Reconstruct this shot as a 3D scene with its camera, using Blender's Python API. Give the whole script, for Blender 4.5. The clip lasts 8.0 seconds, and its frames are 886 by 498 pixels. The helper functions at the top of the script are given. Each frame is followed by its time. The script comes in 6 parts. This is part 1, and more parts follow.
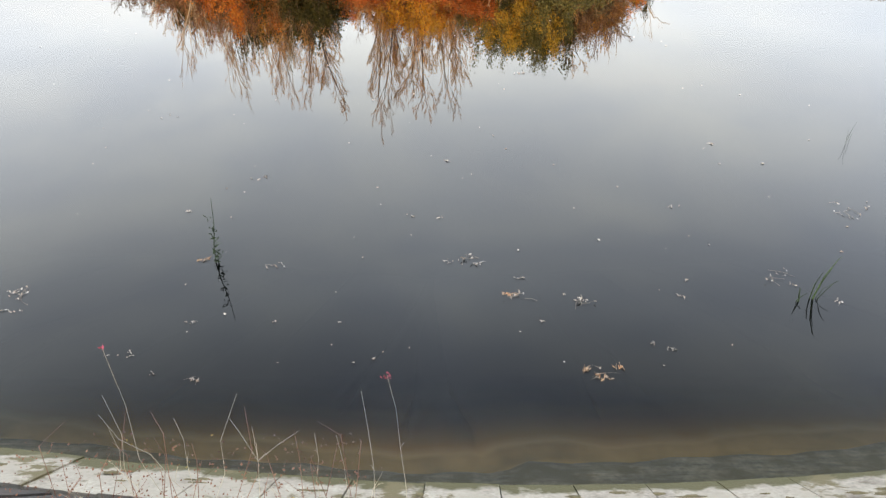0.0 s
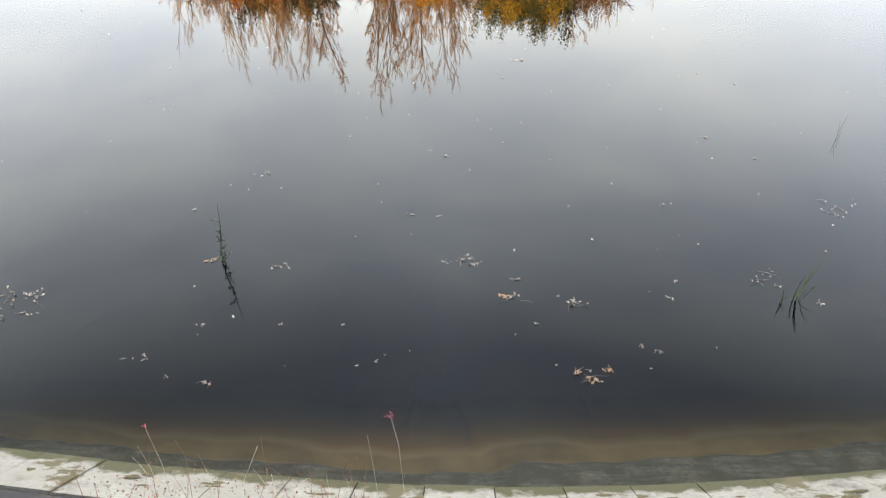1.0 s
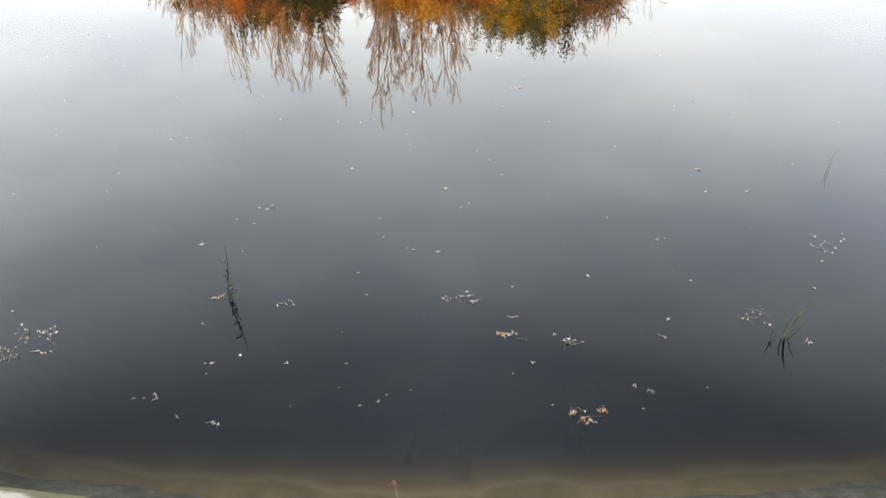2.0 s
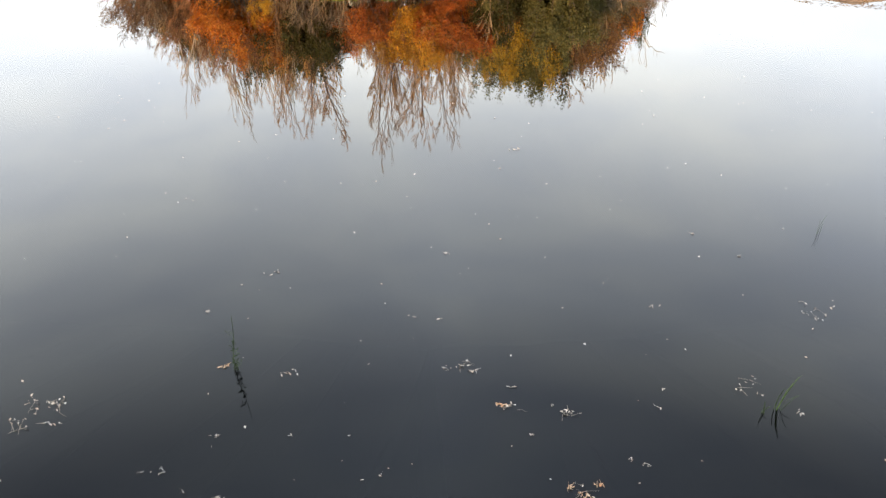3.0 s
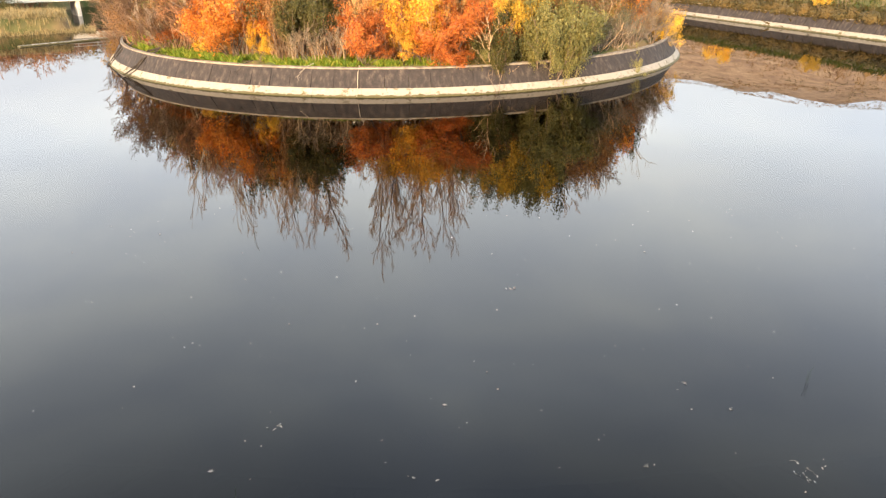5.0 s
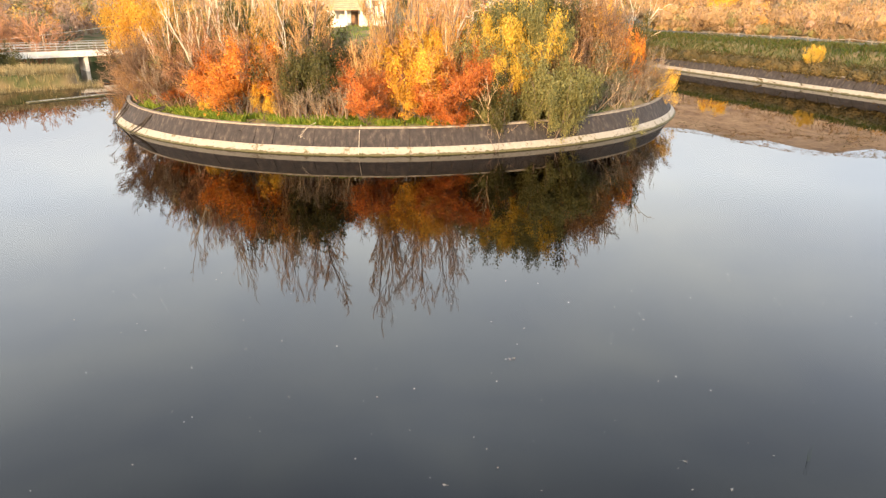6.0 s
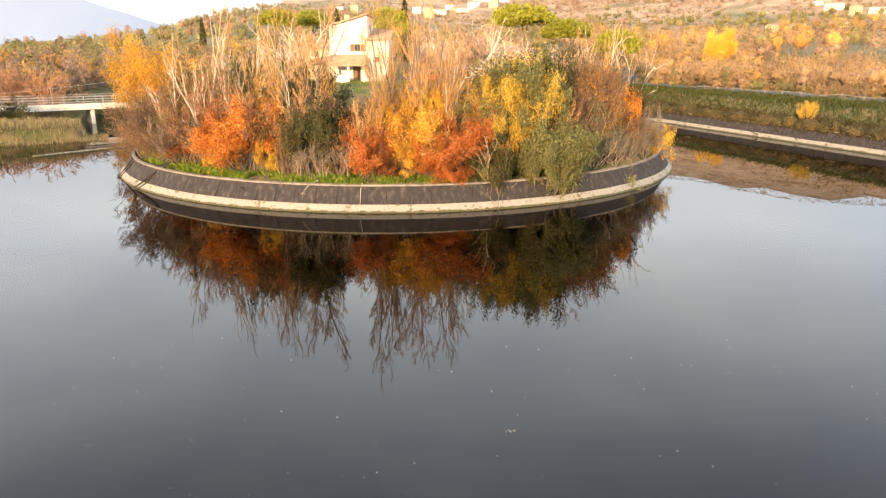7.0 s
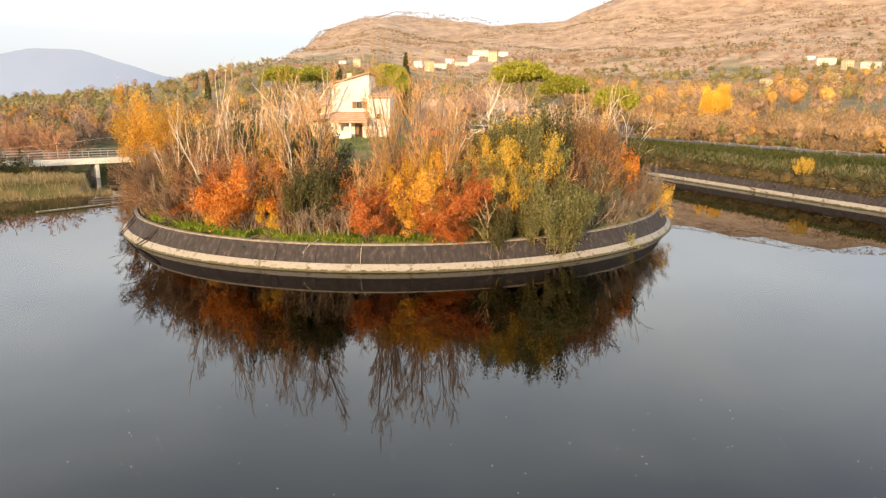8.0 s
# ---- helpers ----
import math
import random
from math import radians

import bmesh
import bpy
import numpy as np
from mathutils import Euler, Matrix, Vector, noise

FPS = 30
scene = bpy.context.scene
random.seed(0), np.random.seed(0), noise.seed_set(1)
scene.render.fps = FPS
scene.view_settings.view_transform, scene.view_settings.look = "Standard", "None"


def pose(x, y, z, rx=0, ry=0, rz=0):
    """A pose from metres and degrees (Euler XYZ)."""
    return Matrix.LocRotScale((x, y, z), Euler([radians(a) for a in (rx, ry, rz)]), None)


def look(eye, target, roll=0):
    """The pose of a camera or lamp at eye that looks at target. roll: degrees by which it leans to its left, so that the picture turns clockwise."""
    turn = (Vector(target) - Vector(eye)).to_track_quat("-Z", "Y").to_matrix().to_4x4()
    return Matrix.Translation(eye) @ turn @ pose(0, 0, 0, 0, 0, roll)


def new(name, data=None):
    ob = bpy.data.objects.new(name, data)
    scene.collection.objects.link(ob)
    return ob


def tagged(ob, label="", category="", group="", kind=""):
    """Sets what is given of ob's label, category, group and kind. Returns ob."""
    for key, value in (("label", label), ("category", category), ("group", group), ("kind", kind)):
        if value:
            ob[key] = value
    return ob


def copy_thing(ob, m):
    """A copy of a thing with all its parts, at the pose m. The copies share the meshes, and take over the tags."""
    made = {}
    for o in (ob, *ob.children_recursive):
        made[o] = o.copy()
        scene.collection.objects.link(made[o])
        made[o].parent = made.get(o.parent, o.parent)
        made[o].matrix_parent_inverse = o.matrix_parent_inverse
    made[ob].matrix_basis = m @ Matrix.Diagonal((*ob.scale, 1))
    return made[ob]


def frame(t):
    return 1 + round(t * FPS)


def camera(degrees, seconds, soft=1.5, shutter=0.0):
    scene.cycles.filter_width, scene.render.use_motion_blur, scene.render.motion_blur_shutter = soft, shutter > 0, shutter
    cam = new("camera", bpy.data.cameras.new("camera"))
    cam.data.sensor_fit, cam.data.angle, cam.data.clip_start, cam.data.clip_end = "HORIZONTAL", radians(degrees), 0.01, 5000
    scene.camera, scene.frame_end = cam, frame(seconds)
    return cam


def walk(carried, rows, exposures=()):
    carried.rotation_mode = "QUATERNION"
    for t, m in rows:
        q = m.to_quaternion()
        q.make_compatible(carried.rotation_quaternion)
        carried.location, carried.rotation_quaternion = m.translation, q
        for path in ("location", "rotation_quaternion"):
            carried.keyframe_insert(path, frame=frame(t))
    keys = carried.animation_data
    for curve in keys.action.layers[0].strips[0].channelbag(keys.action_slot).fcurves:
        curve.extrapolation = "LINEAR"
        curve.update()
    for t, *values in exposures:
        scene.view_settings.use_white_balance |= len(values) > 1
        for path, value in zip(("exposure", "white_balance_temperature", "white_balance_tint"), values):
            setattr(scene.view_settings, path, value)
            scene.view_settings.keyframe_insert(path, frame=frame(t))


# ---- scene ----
cam = camera(65.6, 8.0, soft=1.35)
# seconds, x, y, z, then the three angles of pose()
ROWS = [
    (0.0, 0.000, 0.000, 4.974, 58.30, 0.26, 0.08),
    (0.5, 0.007, -0.008, 5.269, 56.14, 0.24, 0.01),
    (1.0, 0.013, -0.013, 5.574, 55.36, 0.29, 0.00),
    (1.2, 0.014, -0.010, 5.686, 55.32, 0.29, 0.00),
    (2.3, 0.019, 0.010, 6.305, 56.34, 0.29, 0.03),
    (2.5, 0.020, 0.014, 6.417, 56.96, 0.29, 0.03),
    (3.0, 0.009, 0.017, 6.714, 58.83, 0.27, -0.01),
    (3.5, 0.008, 0.041, 7.015, 60.73, 0.27, -0.03),
    (4.0, 0.005, 0.069, 7.332, 62.65, 0.17, -0.06),
    (4.5, 0.017, 0.075, 7.667, 64.54, 0.23, -0.04),
    (6.0, 0.025, 0.155, 8.646, 70.29, 0.16, -0.03),
    (6.5, 0.035, 0.174, 8.975, 72.21, 0.14, 0.00),
    (7.0, 0.010, 0.196, 9.339, 74.09, 0.06, -0.01),
    (7.5, 0.005, 0.249, 9.684, 75.99, -0.03, 0.01),
    (8.0, 0.037, 0.313, 10.000, 78.13, 0.02, 0.04),
]
EXPOSURES = [(0.0, 1.35), (1.0, 1.51), (2.5, 1.66), (3.0, 1.66), (3.5, 1.57), (4.5, 1.36), (6.0, 1.07), (6.5, 0.98), (7.0, 0.84), (7.5, 0.66), (8.0, 0.48)]
walk(cam, [(t, pose(x, y, z, rx, ry, rz)) for t, x, y, z, rx, ry, rz in ROWS], EXPOSURES)

# ---- light ----
SUN_ELEVATION, SUN_AZIMUTH = 11.0, 202.0   # degrees; azimuth clockwise from +y, so the sun is behind the camera
world = bpy.data.worlds.new("sky")
scene.world = world
world.use_nodes = True
wn, wl = world.node_tree.nodes, world.node_tree.links
wn.clear()


def wnode(kind, **values):
    n = wn.new(kind)
    for k, v in values.items():
        n.inputs[k].default_value = v
    return n


sky = wn.new("ShaderNodeTexSky")
sky.sky_type, sky.sun_disc = "NISHITA", False
sky.sun_elevation, sky.sun_rotation = radians(SUN_ELEVATION), radians(SUN_AZIMUTH)
sky_gain = wn.new("ShaderNodeVectorMath")
sky_gain.operation = "SCALE"
sky_gain.inputs["Scale"].default_value = 0.21
wl.new(sky.outputs[0], sky_gain.inputs[0])
coords = wn.new("ShaderNodeTexCoord")
stretch = wn.new("ShaderNodeMapping")
stretch.inputs["Scale"].default_value = (1.0, 1.0, 2.6)
wl.new(coords.outputs["Generated"], stretch.inputs["Vector"])
clouds = wnode("ShaderNodeTexNoise", Scale=2.3, Detail=5.0, Roughness=0.52, Distortion=0.3)
wl.new(stretch.outputs[0], clouds.inputs["Vector"])
cover = wn.new("ShaderNodeMapRange")
cover.inputs["From Min"].default_value, cover.inputs["From Max"].default_value = 0.36, 0.62
cover.inputs["To Min"].default_value, cover.inputs["To Max"].default_value = 0.84, 1.0
wl.new(clouds.outputs[0], cover.inputs["Value"])
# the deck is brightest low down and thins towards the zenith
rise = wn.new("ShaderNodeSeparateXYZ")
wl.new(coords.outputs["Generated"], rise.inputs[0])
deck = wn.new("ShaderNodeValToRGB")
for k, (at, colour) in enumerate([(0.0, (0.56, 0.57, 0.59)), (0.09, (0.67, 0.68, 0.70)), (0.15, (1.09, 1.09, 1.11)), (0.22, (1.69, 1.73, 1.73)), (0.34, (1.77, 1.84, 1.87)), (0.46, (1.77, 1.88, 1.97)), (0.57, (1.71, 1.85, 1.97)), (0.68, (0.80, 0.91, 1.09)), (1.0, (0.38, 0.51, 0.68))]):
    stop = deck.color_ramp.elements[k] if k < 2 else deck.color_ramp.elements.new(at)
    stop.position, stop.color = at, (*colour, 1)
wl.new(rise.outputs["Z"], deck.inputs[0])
shade = wn.new("ShaderNodeValToRGB")
shade.color_ramp.elements[0].position, shade.color_ramp.elements[0].color = 0.32, (0.91, 0.93, 1.00, 1)
shade.color_ramp.elements[1].position, shade.color_ramp.elements[1].color = 0.66, (1.07, 1.06, 1.02, 1)
wl.new(clouds.outputs[0], shade.inputs[0])
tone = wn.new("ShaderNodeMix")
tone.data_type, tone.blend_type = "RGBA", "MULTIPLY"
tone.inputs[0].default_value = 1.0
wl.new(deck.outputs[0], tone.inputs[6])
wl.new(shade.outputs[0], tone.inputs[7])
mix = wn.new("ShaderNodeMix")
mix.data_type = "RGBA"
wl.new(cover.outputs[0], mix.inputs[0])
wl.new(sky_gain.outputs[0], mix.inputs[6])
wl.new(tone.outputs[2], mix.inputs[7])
# high up the deck is thinner towards both flanks
flank = wn.new("ShaderNodeMath")
flank.operation = "ABSOLUTE"
wl.new(rise.outputs["X"], flank.inputs[0])
high = wn.new("ShaderNodeMapRange")
high.inputs["From Min"].default_value, high.inputs["From Max"].default_value = 0.38, 0.66
high.inputs["To Min"].default_value, high.inputs["To Max"].default_value = 0.0, -0.95
wl.new(rise.outputs["Z"], high.inputs["Value"])
thin = wn.new("ShaderNodeMath")
thin.operation, thin.inputs[2].default_value = "MULTIPLY_ADD", 1.0
wl.new(flank.outputs[0], thin.inputs[0])
wl.new(high.outputs[0], thin.inputs[1])
thin_sky = wn.new("ShaderNodeVectorMath")
thin_sky.operation = "SCALE"
wl.new(mix.outputs[2], thin_sky.inputs[0])
wl.new(thin.outputs[0], thin_sky.inputs["Scale"])
background = wnode("ShaderNodeBackground", Strength=1.0)
wl.new(thin_sky.outputs[0], background.inputs[0])
wl.new(background.outputs[0], wn.new("ShaderNodeOutputWorld").inputs[0])

sun = new("sun", bpy.data.lights.new("sun", "SUN"))
sun.data.energy, sun.data.angle, sun.data.color = 5.0, radians(0.6), (1.0, 0.675, 0.36)
sun_way = Vector((math.sin(radians(SUN_AZIMUTH)) * math.cos(radians(SUN_ELEVATION)),
                  math.cos(radians(SUN_AZIMUTH)) * math.cos(radians(SUN_ELEVATION)), math.sin(radians(SUN_ELEVATION))))
sun.matrix_world = look(sun_way * 100, (0, 0, 0))


# ---- materials ----
def material(name):
    m = bpy.data.materials.new(name)
    m.use_nodes = True
    return m, m.node_tree.nodes, m.node_tree.links, m.node_tree.nodes["Principled BSDF"]


def ramp_of(nodes, stops):
    r = nodes.new("ShaderNodeValToRGB")
    e = r.color_ramp.elements
    for n, (at, colour) in enumerate(stops):
        p = e[n] if n < 2 else e.new(at)
        p.position, p.color = at, (*colour, 1)
    return r


def noise_node(nodes, links, scale, detail=4.0, rough=0.55, where="Object", stretch_by=None):
    c = nodes.new("ShaderNodeTexCoord")
    n = nodes.new("ShaderNodeTexNoise")
    n.inputs["Scale"].default_value, n.inputs["Detail"].default_value, n.inputs["Roughness"].default_value = scale, detail, rough
    if stretch_by:
        m = nodes.new("ShaderNodeMapping")
        m.inputs["Scale"].default_value = stretch_by
        links.new(c.outputs[where], m.inputs[0])
        links.new(m.outputs[0], n.inputs["Vector"])
    else:
        links.new(c.outputs[where], n.inputs["Vector"])
    return n


def mixed(nodes, links, a, b, fac, blend="MIX"):
    m = nodes.new("ShaderNodeMix")
    m.data_type, m.blend_type = "RGBA", blend
    for value, socket in ((fac, m.inputs[0]), (a, m.inputs[6]), (b, m.inputs[7])):
        if isinstance(value, (int, float)):
            socket.default_value = value
        elif isinstance(value, tuple):
            socket.default_value = (*value, 1)
        else:
            links.new(value, socket)
    return m.outputs[2]


def surface(name, stops, scale, rough=0.85, fine=None, bump=0.3, depth=0.02, stretch_by=None, coarse=None, where="Object", moss=False):
    """A rough surface: colours over a coarse noise, mottled by a finer one, with relief."""
    m, nodes, links, bsdf = material(name)
    a = noise_node(nodes, links, scale, 5.0, 0.6, where, stretch_by)
    colour = ramp_of(nodes, stops)
    links.new(a.outputs[0], colour.inputs[0])
    b = noise_node(nodes, links, fine or scale * 9, 3.0, 0.6, where)
    grain = ramp_of(nodes, [(0.3, (0.72, 0.72, 0.72)), (0.7, (1.15, 1.15, 1.15))])
    links.new(b.outputs[0], grain.inputs[0])
    out = mixed(nodes, links, colour.outputs[0], grain.outputs[0], 1.0, "MULTIPLY")
    if coarse:
        c = noise_node(nodes, links, coarse[0], 3.0, 0.5, where)
        r = ramp_of(nodes, [(0.42, (0, 0, 0)), (0.62, (1, 1, 1))])
        links.new(c.outputs[0], r.inputs[0])
        out = mixed(nodes, links, out, coarse[1], r.outputs[0])
    if moss:
        # a ragged line of algae just above the water, and patches of dry moss higher up
        c = nodes.new("ShaderNodeTexCoord")
        xyz = nodes.new("ShaderNodeSeparateXYZ")
        links.new(c.outputs["Object"], xyz.inputs[0])
        ragged = noise_node(nodes, links, 3.2, 4.0, 0.6, where)
        sum_ = nodes.new("ShaderNodeMath")
        sum_.operation = "MULTIPLY_ADD"
        links.new(ragged.outputs[0], sum_.inputs[0])
        sum_.inputs[1].default_value = -0.31
        links.new(xyz.outputs["Z"], sum_.inputs[2])
        edge = nodes.new("ShaderNodeMapRange")
        edge.inputs["From Min"].default_value, edge.inputs["From Max"].default_value = -0.015, -0.06
        links.new(sum_.outputs[0], edge.inputs["Value"])
        out = mixed(nodes, links, out, (0.085, 0.075, 0.03), edge.outputs[0])
        patch = noise_node(nodes, links, 1.7, 5.0, 0.7, where)
        spot = ramp_of(nodes, [(0.57, (0, 0, 0)), (0.63, (1, 1, 1))])
        links.new(patch.outputs[0], spot.inputs[0])
        out = mixed(nodes, links, out, (0.13, 0.105, 0.05), spot.outputs[0])
    links.new(out, bsdf.inputs["Base Color"])
    bsdf.inputs["Roughness"].default_value = rough
    relief = nodes.new("ShaderNodeBump")
    relief.inputs["Strength"].default_value, relief.inputs["Distance"].default_value = bump, depth
    links.new(b.outputs[0], relief.inputs["Height"])
    links.new(relief.outputs[0], bsdf.inputs["Normal"])
    return m


def foliage(name, stops, shine=0.45, through_light=0.35):
    """Leaves: each its own tint, each plant a little lighter or darker, some light passing through."""
    m, nodes, links, bsdf = material(name)
    g = nodes.new("ShaderNodeNewGeometry")
    colour = ramp_of(nodes, stops)
    tame = nodes.new("ShaderNodeMapRange")
    tame.inputs["To Min"].default_value, tame.inputs["To Max"].default_value = 0.16, 0.90
    links.new(g.outputs["Random Per Island"], tame.inputs["Value"])
    links.new(tame.outputs[0], colour.inputs[0])
    info = nodes.new("ShaderNodeObjectInfo")
    each = ramp_of(nodes, [(0.0, (0.78, 0.78, 0.78)), (1.0, (1.18, 1.14, 1.1))])
    links.new(info.outputs["Random"], each.inputs[0])
    out = mixed(nodes, links, colour.outputs[0], each.outputs[0], 1.0, "MULTIPLY")
    links.new(out, bsdf.inputs["Base Color"])
    bsdf.inputs["Roughness"].default_value = shine
    bsdf.inputs["Specular IOR Level"].default_value = 0.25
    lit = nodes.new("ShaderNodeBsdfTranslucent")
    links.new(out, lit.inputs[0])
    both = nodes.new("ShaderNodeMixShader")
    both.inputs[0].default_value = through_light
    links.new(bsdf.outputs[0], both.inputs[1])
    links.new(lit.outputs[0], both.inputs[2])
    links.new(both.outputs[0], nodes["Material Output"].inputs[0])
    return m



def far_foliage(name, low, high, patch=0.10):
    """Woods seen from afar: tints that change from tree to tree, with little contrast within one."""
    m, nodes, links, bsdf = material(name)
    n = noise_node(nodes, links, patch, 2.0, 0.5)
    tint = ramp_of(nodes, [(0.36, low), (0.64, high)])
    links.new(n.outputs[0], tint.inputs[0])
    g = nodes.new("ShaderNodeNewGeometry")
    each = ramp_of(nodes, [(0.0, (0.86, 0.86, 0.86)), (1.0, (1.12, 1.12, 1.12))])
    links.new(g.outputs["Random Per Island"], each.inputs[0])
    out = mixed(nodes, links, tint.outputs[0], each.outputs[0], 1.0, "MULTIPLY")
    links.new(out, bsdf.inputs["Base Color"])
    bsdf.inputs["Roughness"].default_value = 0.8
    return m


FAR_RUSSET = far_foliage("russet_wood", (0.22, 0.125, 0.07), (0.40, 0.25, 0.145))
FAR_PINK = far_foliage("pinkish_wood", (0.34, 0.20, 0.125), (0.56, 0.38, 0.25))
FAR_MAUVE = far_foliage("mauve_thicket", (0.19, 0.115, 0.075), (0.36, 0.24, 0.155))
FAR_TAN = far_foliage("tan_thicket", (0.22, 0.13, 0.058), (0.43, 0.265, 0.105))
FAR_GREEN = far_foliage("far_green", (0.12, 0.108, 0.034), (0.27, 0.215, 0.068))
FAR_OLIVE = far_foliage("olive_trees", (0.21, 0.18, 0.062), (0.36, 0.295, 0.105), 0.06)
FAR_HEDGE = far_foliage("bank_fringe", (0.04, 0.038, 0.012), (0.15, 0.10, 0.03), 0.5)
FAR_AMBER = far_foliage("far_amber", (0.36, 0.17, 0.04), (0.56, 0.32, 0.06))
LEAF_ORANGE = foliage("orange_leaves", [(0.0, (0.30, 0.085, 0.02)), (0.45, (0.64, 0.21, 0.03)), (0.8, (0.78, 0.34, 0.05)), (1.0, (0.46, 0.24, 0.08))])
LEAF_RED = foliage("red_leaves", [(0.0, (0.25, 0.06, 0.02)), (0.5, (0.57, 0.165, 0.036)), (1.0, (0.76, 0.31, 0.06))])
LEAF_YELLOW = foliage("yellow_leaves", [(0.0, (0.50, 0.27, 0.03)), (0.5, (0.80, 0.50, 0.05)), (1.0, (0.78, 0.58, 0.12))])
LEAF_AMBER = foliage("amber_leaves", [(0.0, (0.42, 0.17, 0.026)), (0.5, (0.72, 0.37, 0.035)), (1.0, (0.78, 0.50, 0.075))])
LEAF_OLIVE = foliage("olive_leaves", [(0.0, (0.09, 0.094, 0.034)), (0.5, (0.215, 0.205, 0.07)), (0.85, (0.35, 0.31, 0.105)), (1.0, (0.50, 0.39, 0.10))])
LEAF_DARK = foliage("dark_green_leaves", [(0.0, (0.035, 0.037, 0.010)), (0.6, (0.10, 0.095, 0.026)), (1.0, (0.19, 0.15, 0.045))])
LEAF_GREY = foliage("grey_green_leaves", [(0.0, (0.10, 0.10, 0.055)), (0.6, (0.20, 0.19, 0.11)), (1.0, (0.30, 0.26, 0.16))])
LEAF_PINE = foliage("pine_needles", [(0.0, (0.18, 0.185, 0.02)), (0.6, (0.35, 0.335, 0.035)), (1.0, (0.46, 0.42, 0.06))])
LEAF_BROWN = foliage("dry_brown_leaves", [(0.0, (0.20, 0.10, 0.04)), (0.6, (0.40, 0.21, 0.08)), (1.0, (0.56, 0.34, 0.12))])
LEAF_DULL = foliage("dull_brown_leaves", [(0.0, (0.07, 0.048, 0.026)), (0.6, (0.16, 0.105, 0.055)), (1.0, (0.27, 0.18, 0.085))])
GRASS_DARK = foliage("rank_grass", [(0.0, (0.026, 0.045, 0.008)), (0.6, (0.055, 0.085, 0.015)), (1.0, (0.13, 0.115, 0.028))], 0.8)
BARK_DARK = surface("dark_wet_bark", [(0.3, (0.022, 0.017, 0.013)), (0.7, (0.065, 0.05, 0.038))], 6.0, 0.9)
LEAF_GOLD = foliage("golden_brown_leaves", [(0.0, (0.24, 0.12, 0.03)), (0.6, (0.42, 0.24, 0.05)), (1.0, (0.55, 0.36, 0.09))])
GRASS = foliage("grass_blades", [(0.0, (0.07, 0.12, 0.013)), (0.5, (0.15, 0.245, 0.022)), (0.8, (0.31, 0.34, 0.045)), (1.0, (0.42, 0.33, 0.09))])
REED = foliage("dry_reeds", [(0.0, (0.16, 0.12, 0.058)), (0.6, (0.29, 0.235, 0.115)), (1.0, (0.42, 0.34, 0.18))])
TWIG_BROWN = foliage("brown_twigs", [(0.0, (0.12, 0.072, 0.045)), (1.0, (0.30, 0.185, 0.115))], 0.8, 0.0)
TWIG_RED = foliage("reddish_twigs", [(0.0, (0.24, 0.11, 0.06)), (1.0, (0.46, 0.24, 0.13))], 0.8, 0.0)
TWIG_PALE = foliage("pale_twigs", [(0.0, (0.36, 0.25, 0.15)), (1.0, (0.58, 0.43, 0.27))], 0.8, 0.0)
TWIG_TAN = foliage("tan_twigs", [(0.0, (0.40, 0.215, 0.082)), (1.0, (0.64, 0.40, 0.165))], 0.8, 0.0)
TWIG_GREY = foliage("grey_twigs", [(0.0, (0.17, 0.13, 0.10)), (1.0, (0.36, 0.29, 0.22))], 0.8, 0.0)
CREEPER = foliage("bank_creeper_leaves", [(0.0, (0.035, 0.03, 0.012)), (0.5, (0.09, 0.072, 0.024)), (0.85, (0.17, 0.12, 0.045)), (1.0, (0.26, 0.16, 0.06))], 0.8)
SHUTTER = surface("weathered_shutters", [(0.3, (0.22, 0.17, 0.12)), (0.7, (0.32, 0.26, 0.19))], 2.0, 0.7)
MOSS = surface("dry_moss", [(0.3, (0.08, 0.062, 0.028)), (0.7, (0.19, 0.15, 0.07))], 14.0, 0.95, 60, 0.8, 0.01)
BARK = surface("bark", [(0.3, (0.12, 0.085, 0.06)), (0.7, (0.26, 0.19, 0.14))], 6.0, 0.9)
BARK_PALE = surface("pale_bark", [(0.3, (0.50, 0.41, 0.30)), (0.7, (0.72, 0.62, 0.48))], 5.0, 0.9)
CONCRETE = surface("bleached_concrete", [(0.28, (0.14, 0.115, 0.085)), (0.42, (0.32, 0.28, 0.225)), (0.75, (0.44, 0.395, 0.32))], 3.2, 0.9, 26, 0.6, 0.012, coarse=(2.2, (0.33, 0.29, 0.23)), moss=True)
CONCRETE_WET = surface("algae_concrete", [(0.3, (0.20, 0.22, 0.23)), (0.48, (0.33, 0.36, 0.36)), (0.62, (0.45, 0.47, 0.45)), (0.75, (0.30, 0.28, 0.20))], 2.2, 0.6, 19, 0.5, 0.02, stretch_by=(0.6, 4.0, 4.0), coarse=(3.5, (0.22, 0.23, 0.20)))
COATING = surface("dark_weathered_lining", [(0.3, (0.024, 0.020, 0.019)), (0.52, (0.042, 0.033, 0.029)), (0.66, (0.085, 0.066, 0.055)), (0.80, (0.16, 0.13, 0.10))], 1.1, 0.9, 14, 0.3, 0.01, stretch_by=(3.2, 3.2, 0.16))
COPING = surface("coping_concrete", [(0.3, (0.17, 0.135, 0.10)), (0.7, (0.40, 0.34, 0.27))], 2.0, 0.9, 18)
PLASTER = surface("pale_plaster", [(0.3, (0.66, 0.60, 0.50)), (0.7, (0.80, 0.75, 0.65))], 0.5, 0.9, 6)
PLASTER_OCHRE = surface("ochre_plaster", [(0.3, (0.56, 0.42, 0.25)), (0.7, (0.68, 0.54, 0.34))], 0.6, 0.9, 6)
